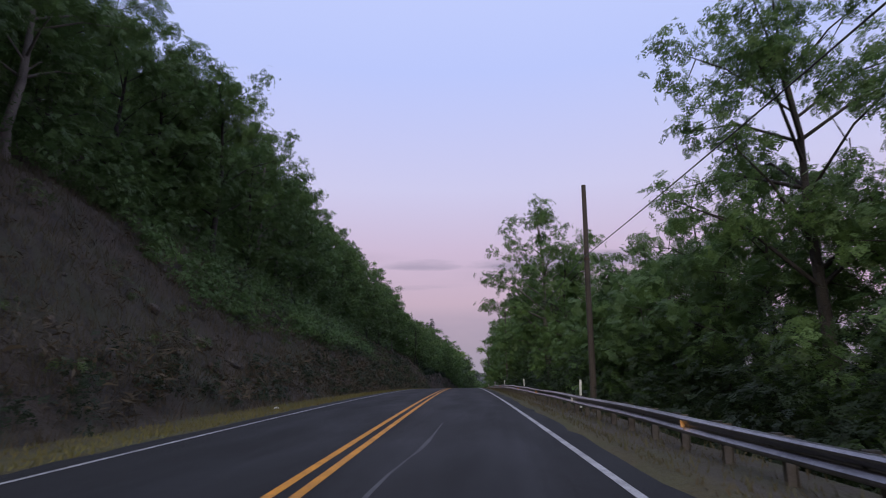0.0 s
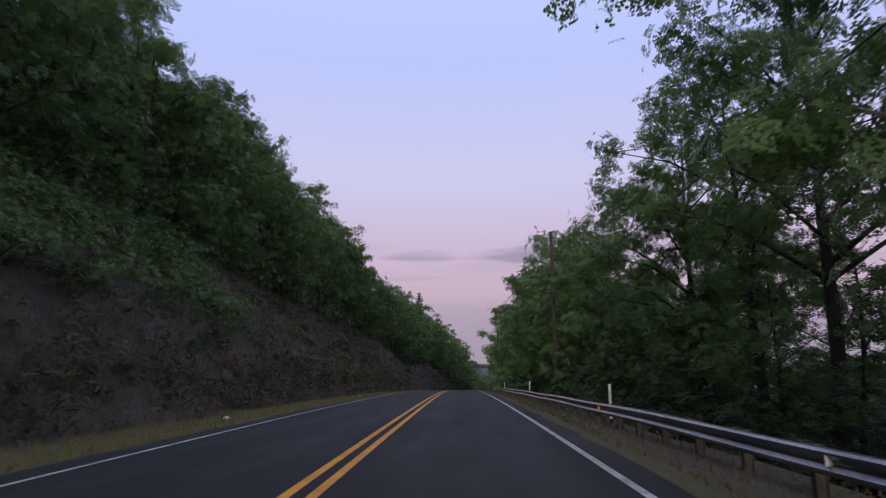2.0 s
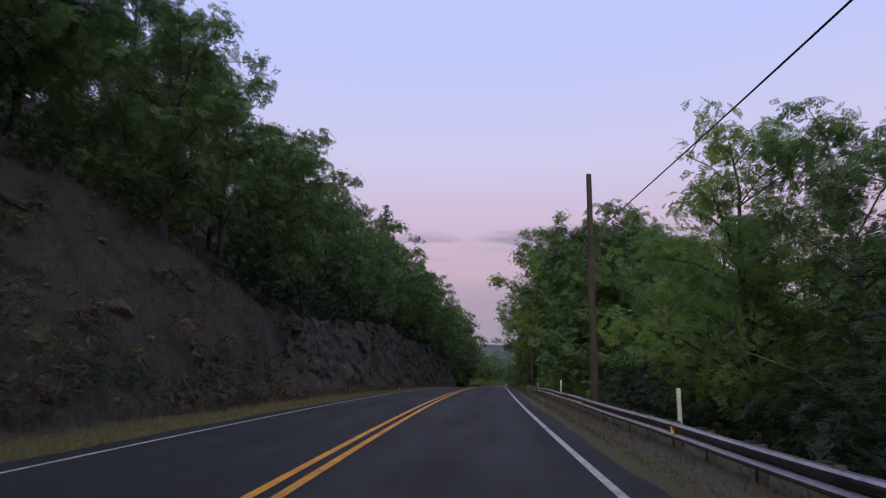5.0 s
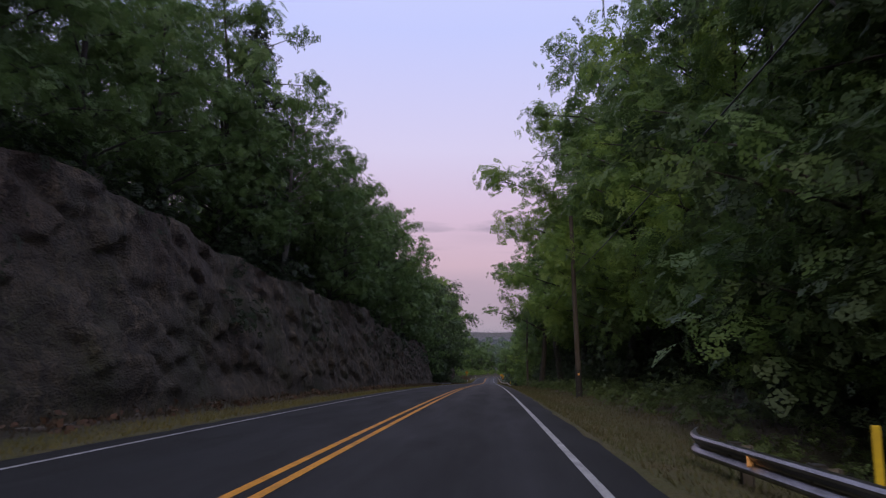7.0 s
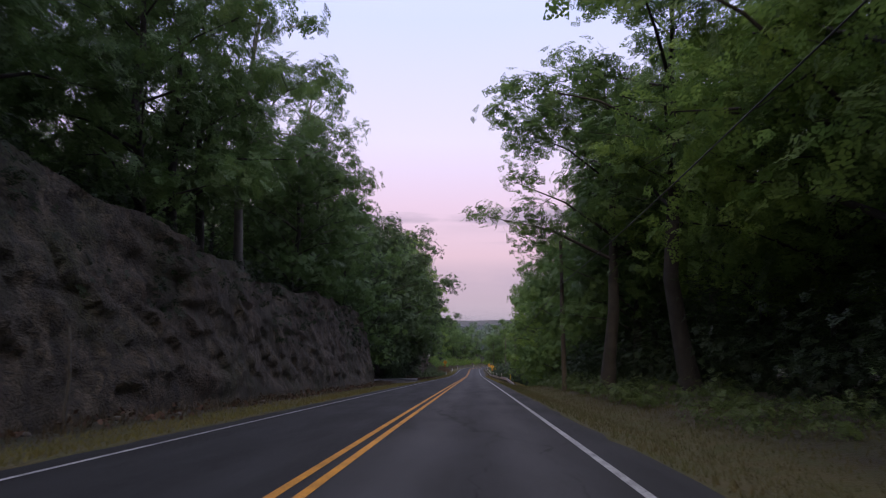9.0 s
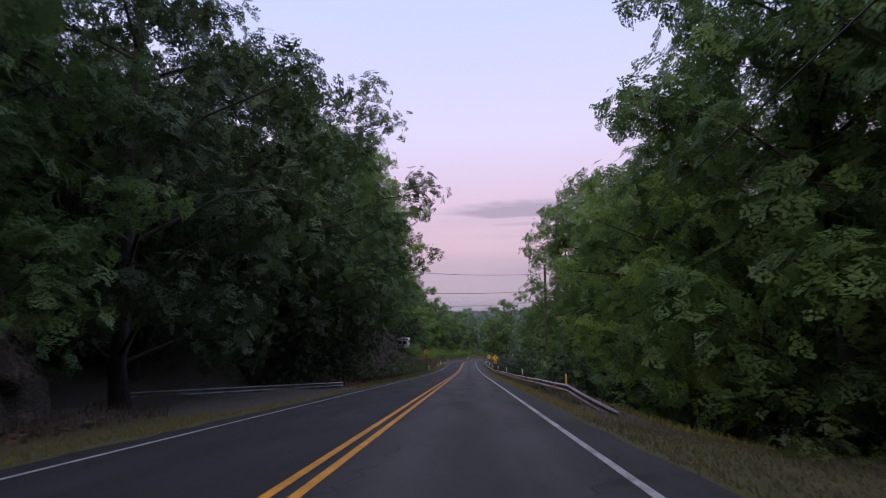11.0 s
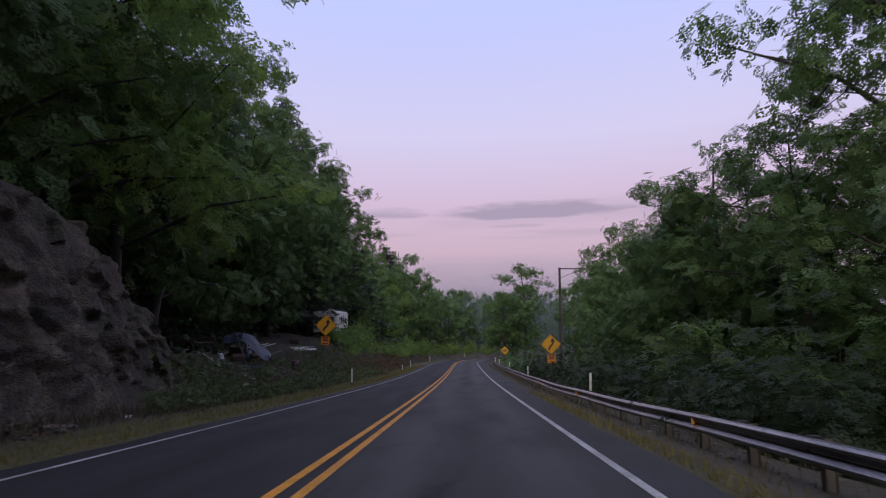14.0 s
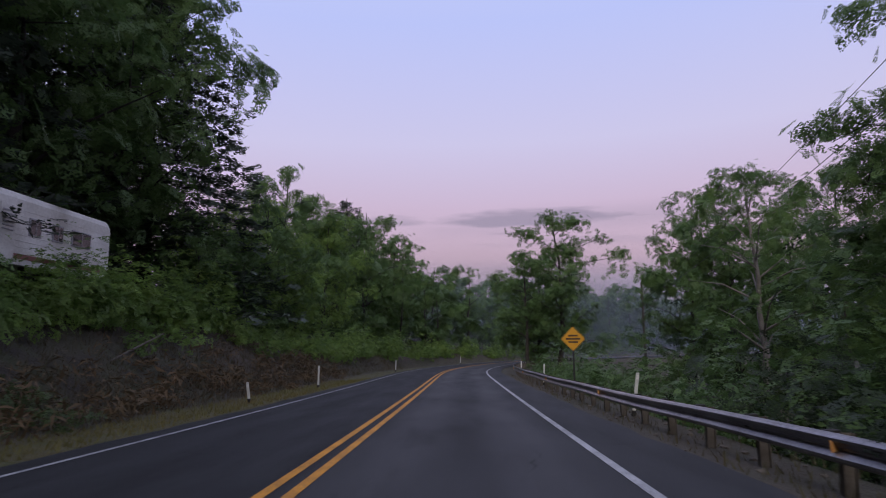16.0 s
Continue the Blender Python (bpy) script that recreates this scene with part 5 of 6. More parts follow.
def ribbon_shape(path, width, y):
    v, f = [], []
    for i, (x, z) in enumerate(path):
        x0, z0 = path[max(0, i - 1)]
        x1, z1 = path[min(len(path) - 1, i + 1)]
        d = math.hypot(x1 - x0, z1 - z0)
        nx_, nz_ = -(z1 - z0) / d * width / 2, (x1 - x0) / d * width / 2
        v += [(x + nx_, y, z + nz_), (x - nx_, y, z - nz_), (x + nx_, y + 0.003, z + nz_), (x - nx_, y + 0.003, z - nz_)]
    for i in range(len(path) - 1):
        a, b = 4 * i, 4 * i + 4
        f += [(a, b, b + 1, a + 1), (a, a + 2, b + 2, b), (a + 1, b + 1, b + 3, a + 3)]
    return v, f


def warning_sign(s, l, side, centre, curve, dark_post, label, tilt=0.0):
    p = road(s, l)
    z = float(terrain(p.x, p.y))
    up = road(s, l, centre).z - z
    ob = tagged(new("warning_sign"), label, "road sign")
    ob.matrix_basis = pose(p.x, p.y, z, 0, tilt, heading(s))
    part("post", *joined([box(0.075, 0.006, up + 0.6, (0, 0.028, up / 2 - 0.1), 0), box(0.006, 0.05, up + 0.6, (-0.035, 0.05, up / 2 - 0.1), 0), box(0.006, 0.05, up + 0.6, (0.035, 0.05, up / 2 - 0.1), 0)]),
         M["black" if dark_post else "post_wood"], ob, "dark channel steel post" if dark_post else "rusty channel steel post")
    v, f = plate(rounded(side, side, 0.06, 45), 0.004)
    board = part("diamond_board", [(x, y, q + up) for x, y, q in v], f, M["sign_yellow"], ob, "yellow diamond board")
    part("border_line", *border(side - 0.03, side - 0.03, 0.05, 45, 0.016, (0, -0.0065, up)), M["black"], board)
    for q in (0.2, -0.2):
        part("bolt", *box(0.02, 0.012, 0.02, (0, -0.006, up + q), 0.004), M["sign_back"], board)
    if curve:
        path = [(-0.13, -0.30)] + [(-0.13 + 0.20 * (0.5 - 0.5 * math.cos(math.pi * q / 8)), -0.22 + 0.30 * q / 8) for q in range(9)] + [(0.07, 0.17)]
        part("arrow", *joined([ribbon_shape([(x + 0.03, q + up) for x, q in path], 0.105, -0.008),
                               ([(x + 0.03, -0.008, q + up) for x, q in ((-0.07, 0.13), (0.21, 0.13), (0.07, 0.34))], [(0, 1, 2)])]), M["black"], board, "black winding arrow")
        low = up - side * 0.707 - 0.225
        v, f = plate(rounded(0.46, 0.46, 0.03), 0.004)
        tab = part("speed_plate", [(x, y, q + low) for x, y, q in v], f, M["sign_orange"], ob, "square orange speed plate")
        part("border_line", *border(0.44, 0.44, 0.025, 0, 0.01, (0, -0.0065, low)), M["black"], tab)
        text_mesh("number", "50", 0.31, M["black"], tab, (0, -0.0075, low + 0.07))
        part("small_text", *box(0.28, 0.002, 0.055, (0, -0.006, low - 0.15), 0), M["maroon"], tab, "illegible line of small text")
    else:
        for q, w in ((0.14, 0.42), (0.0, 0.62), (-0.14, 0.42)):
            part("text_line", *box(w, 0.002, 0.075, (0, -0.006, up + q), 0), M["rust"], board, "illegible line of text")
    return ob


warning_sign(382.4, -5.78, 0.83, 3.25, True, False, "yellow diamond winding-road sign over an orange fifty plate on the verge", 2.0)
warning_sign(383.4, 6.45, 0.78, 2.15, True, True, "yellow diamond winding-road sign with an orange fifty plate behind the rail", -2.0)
warning_sign(427.2, 6.65, 0.78, 2.02, False, True, "yellow diamond warning sign with faded text behind the rail")


# ---- poles and cables ----
def utility_pole(s, l, top, tarred=0.0, arm=0.0, lean=0.0, label="weathered wooden utility pole beside the road"):
    p = road(s, l)
    z = float(terrain(p.x, p.y))
    up = road(s, l, top).z - z
    ob = tagged(new("utility_pole"), label, "utility pole", "utility poles beside the road")
    ob.matrix_basis = pose(p.x, p.y, z, 0, lean, heading(s))
    v, f = tube(np.array([[0.01 * math.sin(q * 9), 0, q * up - (0.6 if q == 0 else 0)] for q in np.linspace(0, 1, 8)]), np.linspace(0.165, 0.11, 8), 10)
    part("shaft", np.concatenate([v, [[0, 0, up + 0.01]]]).tolist(), f.tolist() + [(70 + i, 70 + (i + 1) % 10, 80) for i in range(10)], M["pole"], ob)
    if tarred:
        part("tarred_foot", *tube(np.array([[0, 0, 0.0], [0, 0, tarred / 2], [0, 0, tarred]]), (0.185, 0.185, 0.18), 10), M["tar"], ob, "black tarred sleeve")
        part("reflector", *box(0.10, 0.02, 0.13, (0, -0.19, tarred - 0.25), 0.01), M["reflector"], ob)
    if arm:
        part("crossarm", *box(arm, 0.09, 0.11, (arm / 2, -0.16, up - 0.12), 0.008), M["pole"], ob)
        a, b = np.array([0.05, -0.16, up - 1.05]), np.array([arm * 0.78, -0.16, up - 0.18])
        part("brace", *tube(np.array([a, (a + b) / 2, b]), (0.02, 0.02, 0.02), 6), M["pole"], ob)
        part("insulator", *tube(np.array([[arm - 0.1, -0.16, up - q] for q in (0.06, 0.0, -0.06, -0.14)]), (0.03, 0.06, 0.04, 0.02), 8), M["marker"], ob)
    part("bolt_band", *tube(np.array([[0, 0, up * 0.66 - 0.05], [0, 0, up * 0.66 + 0.05]]), (0.145, 0.145), 10), M["rust"], ob)
    return ob


POLES = ((-31, 8.0, 10.5), (30, 7.95, 10.6), (92, 8.1, 11.2), (151, 6.6, 9.7), (211, 7.4, 10.4), (266, 7.7, 9.8), (331, 8.8, 9.9), (410.3, 11.0, 10.1), (471, 19, 9.0))
for i, (s, l, top) in enumerate(POLES[1:]):
    utility_pole(s, l, top, 1.55 if s == 211 else 0.0, 2.6 if s == 410.3 else 0.0, (0.6, 0.0, 0.3, -1.2, 0.2, 0.4, 0.8, 0.0)[i])


def cable(a, b, sag, radius=0.014):
    a, b = Vector(a), Vector(b)
    q = np.linspace(0, 1, 22)
    pts = np.array([a.lerp(b, float(t)) - Vector((0, 0, sag * 4 * t * (1 - t))) for t in q])
    return tagged(part("overhead_cable", *tube(pts, [radius] * 22, 5), M["wire"]), "thin black overhead cable strung between the poles", "cable", "overhead cables")


for (s0, l0, t0), (s1, l1, t1) in zip(POLES[:-1], POLES[1:]):
    cable(road(s0, l0 - 0.12, 6.8), road(s1, l1 - 0.12, 6.8), 0.45, 0.012 if s0 > 300 else 0.02)
    if s0 > 400:
        cable(road(s0, l0 + 0.1, t0 - 2.0), road(s1, l1 + 0.1, t1 - 1.6), 0.5, 0.011)
for t0 in (9.4, 7.9, 6.9):
    cable(road(331, 8.7, t0), road(306, -15.5, t0 - 1.2), 0.9, 0.016)


def guy(s0, l0, s1, l1, top):
    a = road(s0, l0)
    a.z = float(terrain(a.x, a.y)) - 0.05
    b = road(s1, l1, top)
    ob = tagged(new("guy_wire"), "steel guy wire with a yellow plastic guard", "guy wire")
    part("strand", *tube(np.array([a, (a + b) / 2, b]), (0.008, 0.008, 0.008), 5), M["wire"], ob)
    d = (b - a).normalized()
    part("guard", *tube(np.array([a + d * 0.2, a + d * 1.3, a + d * 2.4]), (0.024, 0.024, 0.024), 7), M["marker_yellow"], ob, "yellow plastic guard")


guy(323.6, 7.9, 331, 8.75, 8.6)
guy(408.6, 7.3, 410.3, 10.9, 8.8)


# ---- camper and the scrap in the clearing ----
def camper(s, l, base, turn):
    ob = tagged(new("camper_trailer"), "old white camper trailer with dark windows on the bank", "camper trailer")
    p = road(s, l, base)
    ob.matrix_basis = pose(*p, 0.3, 0, heading(s) + turn)
    W, L, H = 2.7, 7.6, 2.35
    prof = [(-W / 2, 0.45), (W / 2, 0.45), (W / 2, H + 0.2), (W / 2 - 0.12, H + 0.42), (-W / 2 + 0.12, H + 0.42), (-W / 2, H + 0.2)]
    ys = [(0.0, 0.90, 0.25), (0.14, 0.98, 0.08), (0.3, 1, 0), (L - 0.3, 1, 0), (L - 0.1, 0.98, 0.06), (L, 0.92, 0.2)]
    v = [(x * c, y, z - (z > 1) * d) for y, c, d in ys for x, z in prof]
    f = [(i * 6 + j, i * 6 + (j + 1) % 6, i * 6 + 6 + (j + 1) % 6, i * 6 + 6 + j) for i in range(5) for j in range(6)] + [tuple(range(5, -1, -1)), tuple(range(30, 36))]
    part("body", v, f, M["camper"], ob)
    for i in range(9):
        part("siding_rib", *box(0.012, L - 0.7, 0.018, (W / 2 + 0.004, L / 2, 0.62 + i * 0.2), 0.004), M["camper"], ob)
    part("stripe", *box(0.01, L - 0.7, 0.16, (W / 2 + 0.006, L / 2, 0.72), 0), M["camper_stripe"], ob, "faded dark red stripe")
    part("roof_unit", *box(0.7, 0.9, 0.26, (0.1, L * 0.42, H + 0.54), 0.06), M["camper"], ob)
    for y, w, h in ((2.9, 0.5, 0.5), (4.1, 0.5, 0.5), (5.5, 1.1, 0.5)):
        wi = part("window", *box(0.05, w + 0.1, h + 0.1, (W / 2 + 0.015, y, 1.75), 0.01), M["sign_back"], ob)
        part("pane", *box(0.02, w, h, (W / 2 + 0.04, y, 1.75), 0.004), M["glass"], wi)
        part("bar", *box(0.02, 0.03, h, (W / 2 + 0.048, y, 1.75), 0), M["sign_back"], wi)
    door = part("door", *box(0.04, 0.7, 1.75, (W / 2 + 0.012, 1.6, 1.45), 0.01), M["camper"], ob, "louvred camper door")
    for q in range(6):
        part("slat", *box(0.03, 0.5, 0.05, (W / 2 + 0.04, 1.6, 1.5 + q * 0.12), 0.005), M["sign_back"], door)
    for x in (-0.58, 0.55):
        wi = part("window", *box(0.95, 0.06, 0.78, (x, 0.0, 1.72), 0.01), M["sign_back"], ob)
        part("pane", *box(0.84, 0.03, 0.66, (x, -0.03, 1.72), 0.004), M["glass"], wi)
        for q in (-0.16, 0.16):
            part("bar", *box(0.84, 0.02, 0.03, (x, -0.045, 1.72 + q), 0), M["sign_back"], wi)
    for x in (-1.0, 1.0):
        for y in (3.2, 4.1):
            wh = part("wheel", *tube(np.array([[x - 0.1, y, 0.32], [x - 0.095, y, 0.32], [x + 0.095, y, 0.32], [x + 0.1, y, 0.32]]), (0.2, 0.34, 0.34, 0.2), 14), M["tar"], ob)
            part("rim", *tube(np.array([[x - 0.105, y, 0.32], [x + 0.105, y, 0.32]]), (0.19, 0.19), 12), M["sign_back"], wh)
    part("drawbar", *joined([box(0.08, 1.3, 0.1, (-0.35, -0.5, 0.45), 0.01), box(0.08, 1.3, 0.1, (0.35, -0.5, 0.45), 0.01), box(0.8, 0.1, 0.1, (0, -1.1, 0.45), 0.01)]), M["rust"], ob)
    part("gas_bottle", *tube(np.array([[0, -0.55, 0.5], [0, -0.55, 0.55], [0, -0.55, 0.95], [0, -0.55, 1.05]]), (0.05, 0.15, 0.15, 0.04), 12), M["pale"], ob)
    return ob


camper(416.5, -13.6, 3.8, 2)


def ground_at(s, l, lift=0.0):
    p = road(s, l)
    return Vector((p.x, p.y, float(terrain(p.x, p.y)) + lift))


def tarp_shelter(s, l):
    ob = tagged(new("tarp_shelter"), "sagging dark blue tarpaulin over a pole frame among scrap", "shelter")
    ob.matrix_basis = pose(*ground_at(s, l), 0, 0, 12)
    rg = np.random.default_rng(7)
    g = np.linspace(0, 1, 13)
    v = []
    for a in g:
        for b in g:
            x, y = -1.0 + 3.1 * a, 2.6 * b
            z = 1.9 - 1.55 * max(0, a - 0.45) / 0.55 - 0.5 * max(0, 0.25 - a) - 0.22 * math.sin(a * 9) * math.sin(b * 7) * 0.6 + rg.normal(0, 0.04) - 0.7 * max(0, 0.18 - b) * 4
            v.append((x, y, max(0.03, z)))
    f = [(i * 13 + j, i * 13 + j + 1, i * 13 + 14 + j, i * 13 + 13 + j) for i in range(12) for j in range(12)]
    part("tarpaulin", v, f, M["tarp"], ob)
    for x, y, h in ((-0.9, 0.3, 1.65), (0.2, 0.3, 1.75), (-0.9, 2.4, 1.65), (0.2, 2.4, 1.75)):
        part("frame_pole", *tube(np.array([[x, y, -0.2], [x, y, h / 2], [x + 0.1, y, h]]), (0.04, 0.04, 0.035), 6), M["pole"], ob)
    part("slanted_pole", *tube(np.array([[0.6, -0.25, 0.0], [0.2, 0.0, 1.0], [-0.2, 0.2, 2.0]]), (0.045, 0.04, 0.04), 6), M["pale_bark"], ob, "pale slanted pole")
    return ob


def flat_trailer(s, l):
    ob = tagged(new("flatbed_trailer"), "rusty flatbed trailer loaded with scrap in the clearing", "trailer")
    ob.matrix_basis = pose(*ground_at(s, l), 0, 0, 75)
    for i in range(6):
        part("plank", *box(0.29, 3.6, 0.05, (-0.8 + i * 0.31, 0, 0.72), 0.006), M["pole"], ob)
    for x in (-0.95, 0.95):
        part("side_rail", *box(0.06, 3.7, 0.34, (x, 0, 0.85), 0.01), M["rust"], ob)
        wh = part("wheel", *tube(np.array([[x - 0.1, 0.2, 0.34], [x - 0.09, 0.2, 0.34], [x + 0.09, 0.2, 0.34], [x + 0.1, 0.2, 0.34]]), (0.2, 0.34, 0.34, 0.2), 14), M["tar"], ob)
        part("rim", *tube(np.array([[x - 0.105, 0.2, 0.34], [x + 0.105, 0.2, 0.34]]), (0.18, 0.18), 10), M["rust"], wh)
    part("drawbar", *box(0.1, 1.4, 0.1, (0, -2.4, 0.62), 0.01), M["rust"], ob)
    return ob


def boat(s, l, turn):
    ob = tagged(new("upturned_boat"), "chalky white upturned dinghy lying on the bank", "boat")
    ob.matrix_basis = pose(*ground_at(s, l, 0.0), 0, 0, turn)
    v, n = [], 9
    for i in range(13):
        q = i / 12
        w = 0.78 * math.sin(math.pi * min(1, 0.18 + q * 0.86)) ** 0.6
        for j in range(n):
            a = math.pi * j / (n - 1)
            v.append((-1.9 + 3.8 * q, math.cos(a) * w, 0.05 + 0.62 * math.sin(a) ** 0.7 * (0.55 + 0.45 * math.sin(math.pi * min(1, q + 0.12)))))
    f = [(i * n + j, i * n + j + 1, i * n + n + j + 1, i * n + n + j) for i in range(12) for j in range(n - 1)]
    part("hull", v, f + [tuple(range(n)), tuple(range(12 * n + n - 1, 12 * n - 1, -1))], M["pale"], ob, smooth=True)
    part("keel", *box(3.2, 0.05, 0.07, (0, 0, 0.68), 0.01), M["pale"], ob)
    return ob


def drum(s, l, mat, label, lean=0):
    ob = tagged(new("oil_drum"), label, "drum")
    ob.matrix_basis = pose(*ground_at(s, l), lean, 0, 20)
    zs = (0, 0.0, 0.28, 0.3, 0.32, 0.56, 0.58, 0.6, 0.88, 0.88)
    rs = (0.01, 0.29, 0.29, 0.305, 0.29, 0.29, 0.305, 0.29, 0.29, 0.01)
    part("shell", *tube(np.array([[0, 0, z + 0.0001 * i] for i, z in enumerate(zs)]), rs, 16), M[mat], ob)
    part("bung", *tube(np.array([[0.15, 0, 0.88], [0.15, 0, 0.91]]), (0.035, 0.03), 8), M["rust"], ob)
    return ob


def board(s, l, w, d, h, rot, mat, label, lift=0.05, name="loose_board", cat="board"):
    ob = tagged(part(name, *box(w, d, h, (0, 0, 0), min(w, d, h) * 0.15), M[mat]), label, cat)
    ob.matrix_basis = Matrix.Translation(ground_at(s, l, lift)) @ Euler([radians(a) for a in rot]).to_matrix().to_4x4()
    return ob


def tyre(s, l, tilt):
    ob = tagged(part("old_tyre", *tube(np.array([[math.cos(a) * 0.26, math.sin(a) * 0.26, 0.1] for a in np.linspace(0, 2 * math.pi, 17)]), [0.1] * 17, 8), M["tar"], smooth=True), "worn black tyre lying in the weeds", "tyre", "old tyres")
    ob.matrix_basis = Matrix.Translation(ground_at(s, l)) @ Euler((radians(tilt), 0, 0.4)).to_matrix().to_4x4()
    return ob


def stone(seed):
    rg = np.random.default_rng(seed)
    bm = bmesh.new()
    bmesh.ops.create_icosphere(bm, subdivisions=1, radius=1)
    for x in bm.verts:
        x.co *= rg.uniform(0.7, 1.15)
        x.co.z *= 0.65
    v, f = [tuple(x.co) for x in bm.verts], [tuple(x.index for x in p.verts) for p in bm.faces]
    bm.free()
    return v, f


for i in range(34):
    s, l, w, d, h = rng.uniform(386, 401), -rng.uniform(13.6, 17.5), rng.uniform(0.3, 1.5), rng.uniform(0.15, 0.7), rng.uniform(0.05, 0.5)
    board(s, l, w, d, h, (rng.uniform(-25, 25), rng.uniform(-25, 25), rng.uniform(0, 180)), ("rust", "pole", "tarp", "tar", "rust", "sign_back")[i % 6], ("bent rusty sheet", "weathered board", "crumpled dark tarpaulin bundle", "black plastic bin lid", "rusty metal panel", "dull metal panel")[i % 6] + " in the scrap heap", h * 0.5 + 0.05, "scrap_piece", "scrap").data.name = "scrap_piece"
for i in range(18):
    o = ground_at(rng.uniform(385, 402), -rng.uniform(12.8, 16.5), 0.1)
    a, r, up = rng.uniform(0, 6.28), rng.uniform(0.6, 1.5), rng.uniform(0.1, 1.1)
    e = o + Vector((math.cos(a) * r, math.sin(a) * r, up))
    tagged(part("scrap_pipe", *tube(np.array([o, (o + e) / 2 + Vector((0, 0, rng.uniform(-0.1, 0.2))), e]), (0.035, 0.035, 0.03), 6), M[("sign_back", "rust", "pale", "pole")[i % 4]]),
           ("dull bent metal pipe", "rusty bent pipe", "chalky white bent tube", "weathered pole")[i % 4] + " in the scrap heap", "scrap", "scrap pipes")
for s, l, r in ((381.5, -9.6, 0.26), (379.0, -8.2, 0.14), (401.8, -8.4, 0.22)):
    ob = tagged(part("white_basin", *stone(3), M["pale"]), "white plastic basin lying upturned in the weeds", "basin", "white basins")
    ob.matrix_basis = Matrix.Translation(ground_at(s, l, r * 0.3)) @ Matrix.Diagonal((r, r, r * 0.8, 1))
tarp_shelter(392.5, -14.2)
flat_trailer(390.0, -17.0)
boat(406.0, -13.4, 15).scale = (0.75, 0.75, 0.5)
drum(399.0, -11.9, "maroon", "dented maroon oil drum beside the upturned boat", 4)
drum(396.6, -16.0, "rust", "rusty oil drum among the scrap")
drum(397.6, -15.3, "tarp", "dark blue oil drum among the scrap")
board(391.6, -12.9, 1.5, 0.4, 0.05, (0, 4, 20), "blue", "pale blue board lying by the tarpaulin", 0.1)
board(399.5, -15.0, 2.6, 0.14, 0.08, (0, -14, 10), "pale", "white plank leaning on the scrap", 0.9)
board(400.2, -15.6, 2.2, 0.14, 0.08, (0, -10, 25), "pale", "white plank leaning on the scrap", 0.75)
board(397.0, -14.2, 1.2, 0.8, 0.7, (0, 0, 30), "rust", "rusty metal box among the scrap", 0.33, "scrap_box", "box")
board(395.2, -15.2, 1.0, 0.7, 0.9, (0, 5, -20), "pole", "weathered wooden crate among the scrap", 0.42, "crate", "crate")
board(409.0, -14.8, 0.9, 0.6, 0.5, (0, 0, 12), "pole", "weathered wooden chest lying below the camper", 0.22, "chest", "box")
for s, l, tl in ((394.0, -13.0, 10), (398.6, -13.4, 35), (387.6, -14.2, 5), (401.5, -15.4, 60)):
    tyre(s, l, tl)
# pale bare sticks leaning on the bank and the rock
for s, l, d, mat in ((239.5, -8.0, (0.5, -0.8, 2.6), "pale_bark"), (349.0, -10.4, (1.0, 0.6, 3.2), "pale_bark"), (419.5, -9.6, (1.2, 1.1, 0.9), "pale_bark"), (196.0, -10.0, (0.5, 0.5, 1.6), "pale_bark")):
    o = ground_at(s, l, -0.1)
    e = o + Vector(d)
    tagged(part("bare_stick", *tube(np.array([o, (o + e) / 2 + Vector((0.08, 0, 0.05)), e]), (0.05, 0.04, 0.02), 6), M[mat]), "pale bare stick leaning on the bank", "stick", "bare sticks")
dead = tagged(part("dead_tree", *bare(4, 17.0), M["pale_bark"], smooth=True), "bare grey dead tree among the leafy ones", "tree")
dead.matrix_basis = pose(*ground_at(118, 11.8), 0, 0, 0)


# pale scuff left on the asphalt
scuff = [road(s, l, 0.005) for s, c, w in ((3.0, 0.86, 0.01), (5.0, 0.84, 0.02), (6.4, 0.86, 0.03), (7.6, 0.92, 0.02), (9.0, 1.04, 0.012), (9.8, 1.12, 0.03), (11.0, 1.18, 0.04), (12.2, 1.22, 0.02), (15.0, 1.3, 0.01)) for l in (c - w, c + w)]
tagged(part("road_scuff", scuff, [(2 * i, 2 * i + 1, 2 * i + 3, 2 * i + 2) for i in range(8)], M["scuff"]), "pale curved scuff mark on the asphalt", "road marking", kind="structure")


# ---- stones and litter on the verges ----
def boulder(seed):
    """An angular block of rock: a lump cut by flat planes."""
    rg = np.random.default_rng(seed)
    bm = bmesh.new()
    bmesh.ops.create_icosphere(bm, subdivisions=3, radius=1)
    for _ in range(9):
        d = Vector(rg.normal(0, 1, 3)).normalized()
        cut = rg.uniform(0.5, 0.85)
        for x in bm.verts:
            over = x.co.dot(d) - cut
            if over > 0:
                x.co -= d * over
    for x in bm.verts:
        x.co += Vector(rg.normal(0, 0.018, 3))
    v, f = [tuple(x.co) for x in bm.verts], [tuple(x.index for x in p.verts) for p in bm.faces]
    bm.free()
    return v, f


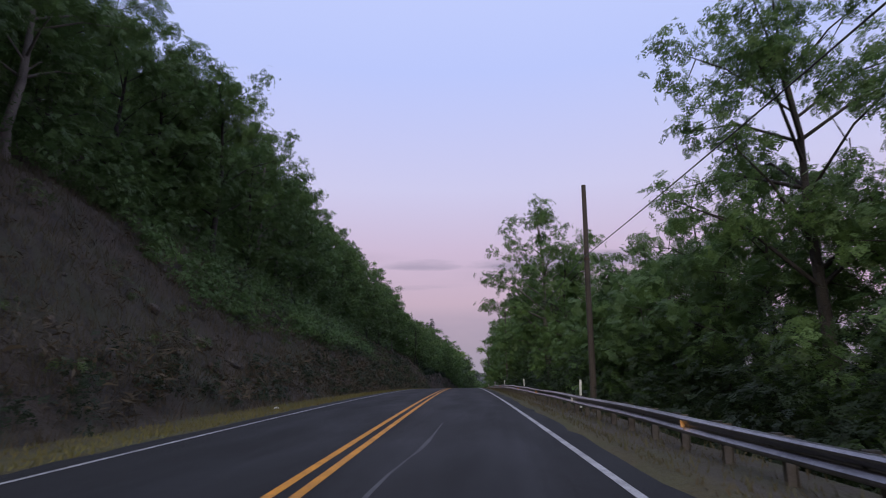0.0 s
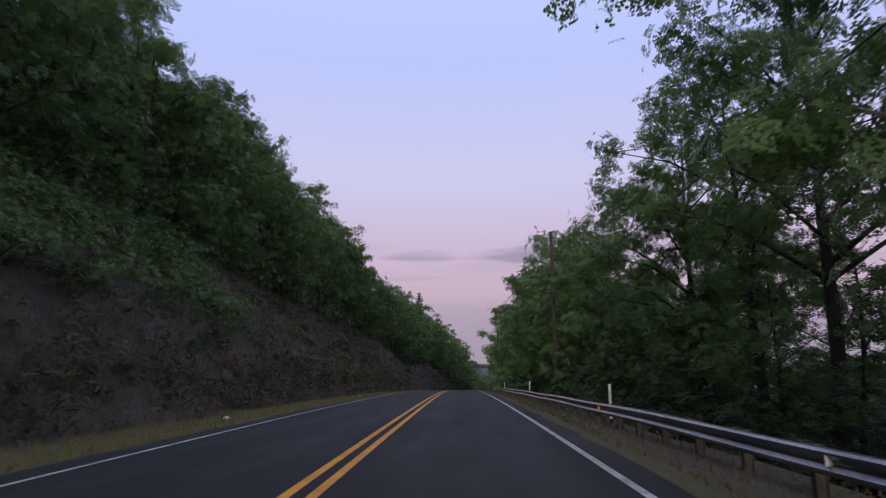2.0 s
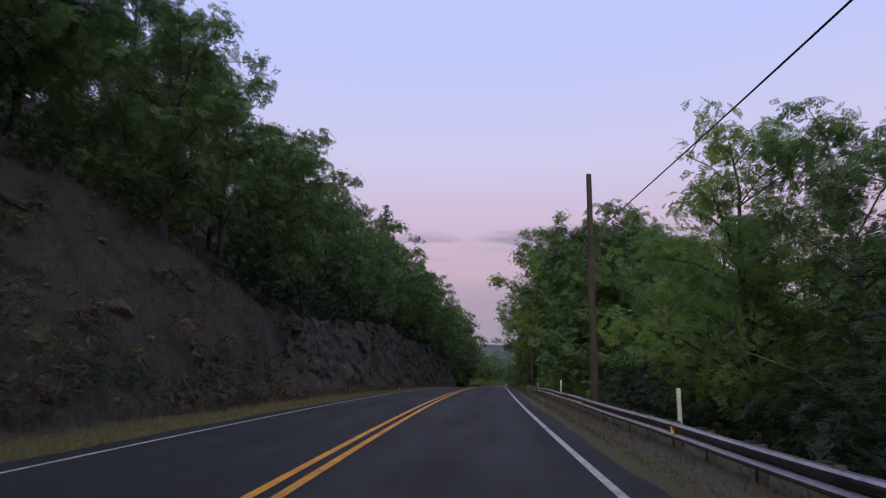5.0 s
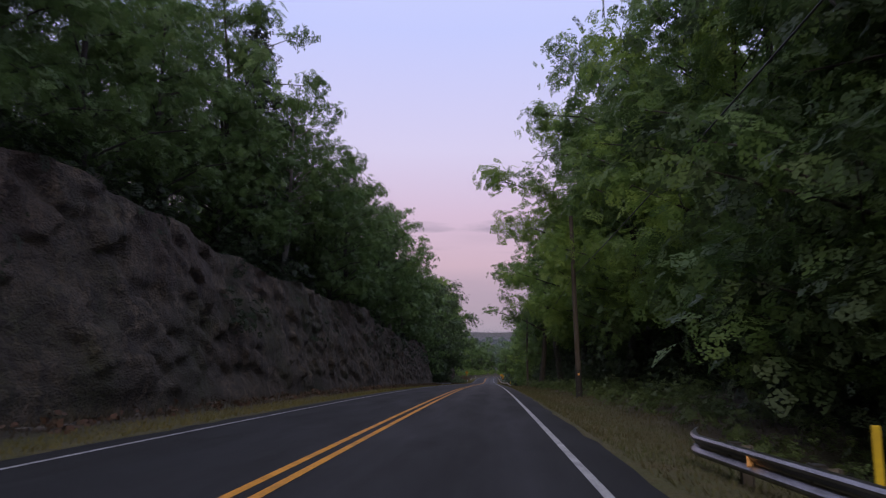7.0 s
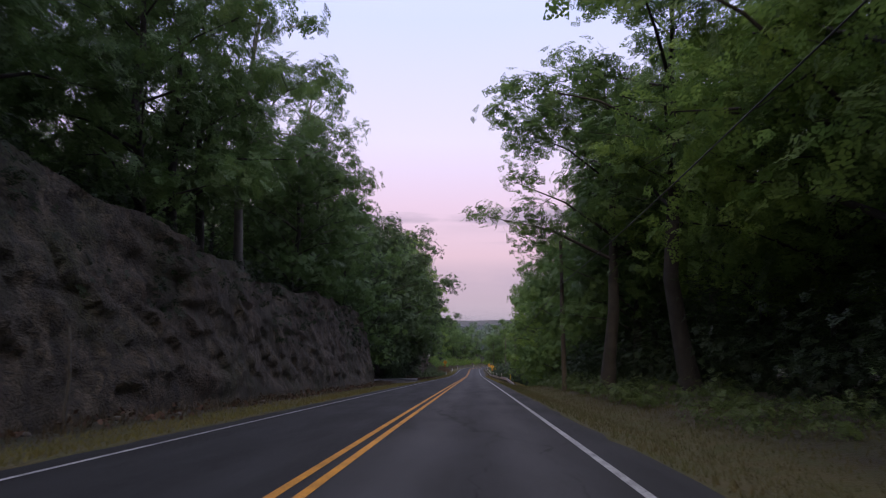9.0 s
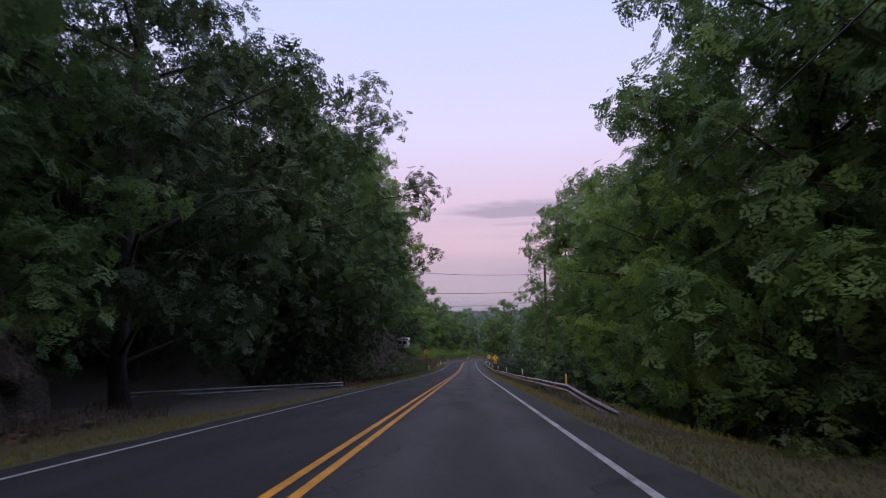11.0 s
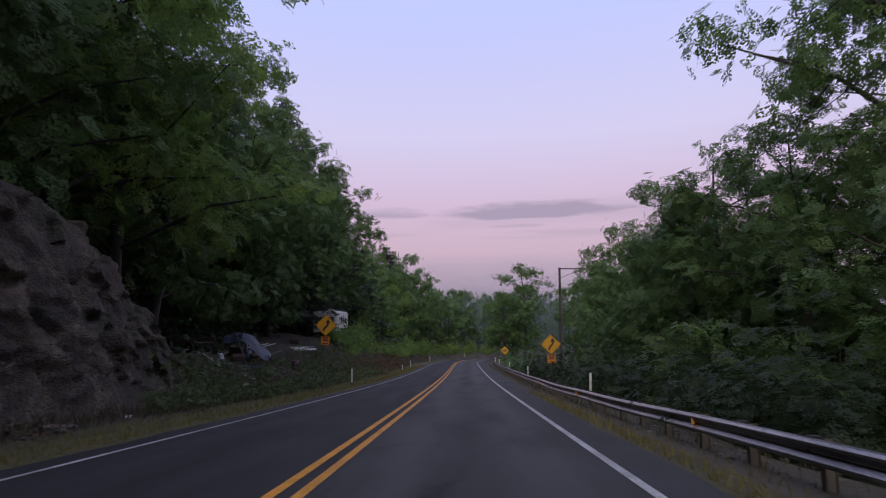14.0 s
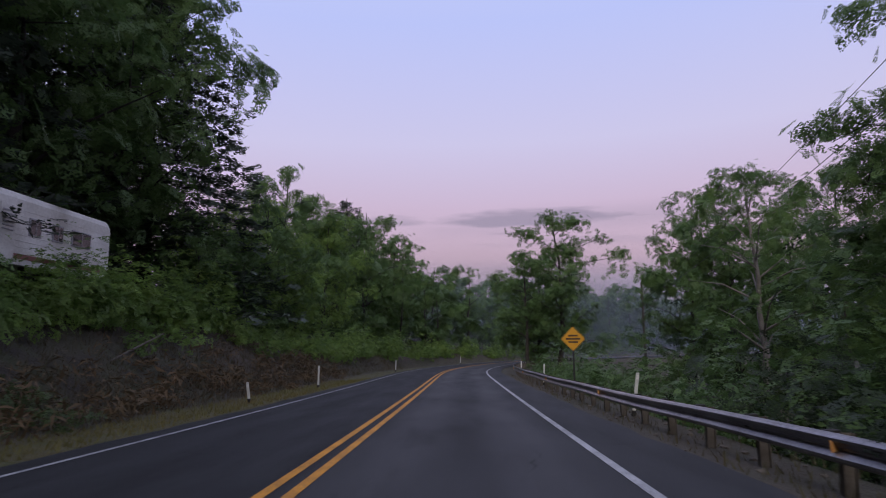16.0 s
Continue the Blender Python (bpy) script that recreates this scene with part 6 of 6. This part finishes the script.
boulders = [small_mesh("slope_rock", boulder(90 + i), M["rock"]) for i in range(6)]
for i in range(120):
    s, l = rng.uniform(-2, 154), -8.2 - 5.2 * rng.uniform(0, 1) ** 1.3
    if 30 < s < 84 and l < -11:
        continue
    r = rng.uniform(0.2, 0.6)
    ob = tagged(new("slope_rock", boulders[i % 6]), "angular grey-brown rock jutting from the slope", "rock", "rocks on the slope")
    ob.matrix_basis = Matrix.Translation(ground_at(s, l, -r * 0.15)) @ Euler((rng.uniform(-0.4, 0.4), 0.75 + rng.uniform(-0.3, 0.3), rng.uniform(-0.5, 0.5))).to_matrix().to_4x4() @ Matrix.Diagonal((r, r * rng.uniform(1.0, 2.0), r * rng.uniform(0.45, 0.8), 1))


def scattered(name, places, mat, label, cat):
    shapes = []
    for i, (s, l, r) in enumerate(places):
        shapes.append(moved(stone(i % 7), Matrix.Translation(ground_at(s, l, r * 0.3)) @ Euler((0, 0, i * 1.3)).to_matrix().to_4x4() @ Matrix.Diagonal((r, r * 1.3, r, 1))))
    return tagged(part(name, *joined(shapes), M[mat]), label, cat, kind="stuff")


scattered("fallen_stones", [(rng.choice((rng.uniform(156, 291), rng.uniform(318, 364))), -rng.uniform(7.0, 8.2), rng.uniform(0.04, 0.17)) for _ in range(260)], "stone", "fallen stones at the foot of the rock cut", "stones")
scattered("bank_stones", [(rng.uniform(2, 156), -rng.uniform(7.3, 13), rng.uniform(0.05, 0.2)) for _ in range(120)], "stone", "loose stones on the brown slope", "stones")
scattered("rail_gravel", [(rng.uniform(294, 440), rng.uniform(4.9, 6.6), rng.uniform(0.02, 0.07)) for _ in range(400)], "stone", "gravel and stones under the guardrail", "gravel")
scattered("clearing_litter", [(rng.uniform(366, 400), -rng.uniform(6.8, 15), rng.uniform(0.03, 0.1)) for _ in range(60)], "pale", "scattered pale litter in the clearing", "litter")
for s, l in ((24.5, -5.6), (69, -5.5), (96, -5.8), (181, -6.2), (341, -5.2)):
    ob = tagged(part("paper_scrap", *stone(int(s)), M["pale"]), "crumpled white paper scrap on the verge", "litter", "paper scraps")
    ob.matrix_basis = Matrix.Translation(ground_at(s, l, 0.06)) @ Matrix.Diagonal((0.12, 0.12, 0.1, 1))


# ---- mist over the low field beyond the bend ----
def veil(x0, x1, y, z0, tall, thick):
    us, ws = np.linspace(0, 1, 25), np.linspace(0, 1, 9)
    v = [(x0 + (x1 - x0) * u, y + 12 * math.sin(u * 4), z0 + tall * w) for w in ws for u in us]
    f = [(i * 25 + j, i * 25 + j + 1, i * 25 + 26 + j, i * 25 + 25 + j) for i in range(8) for j in range(24)]
    ob = part("mist_bank", v, f, M["mist"])
    mark(ob, "thick", [thick * (1 - w) ** 1.3 * min(1, 6 * u, 6 * (1 - u)) for w in ws for u in us])
    return tagged(ob, "thin pale morning mist lying over the field", "mist", kind="stuff")


for y, k in ((500, 0.22), (514, 0.26), (530, 0.3), (550, 0.36), (575, 0.45), (612, 0.5), (640, 0.5), (760, 0.55)):
    veil(-150, 260, y, -16, 28, k)
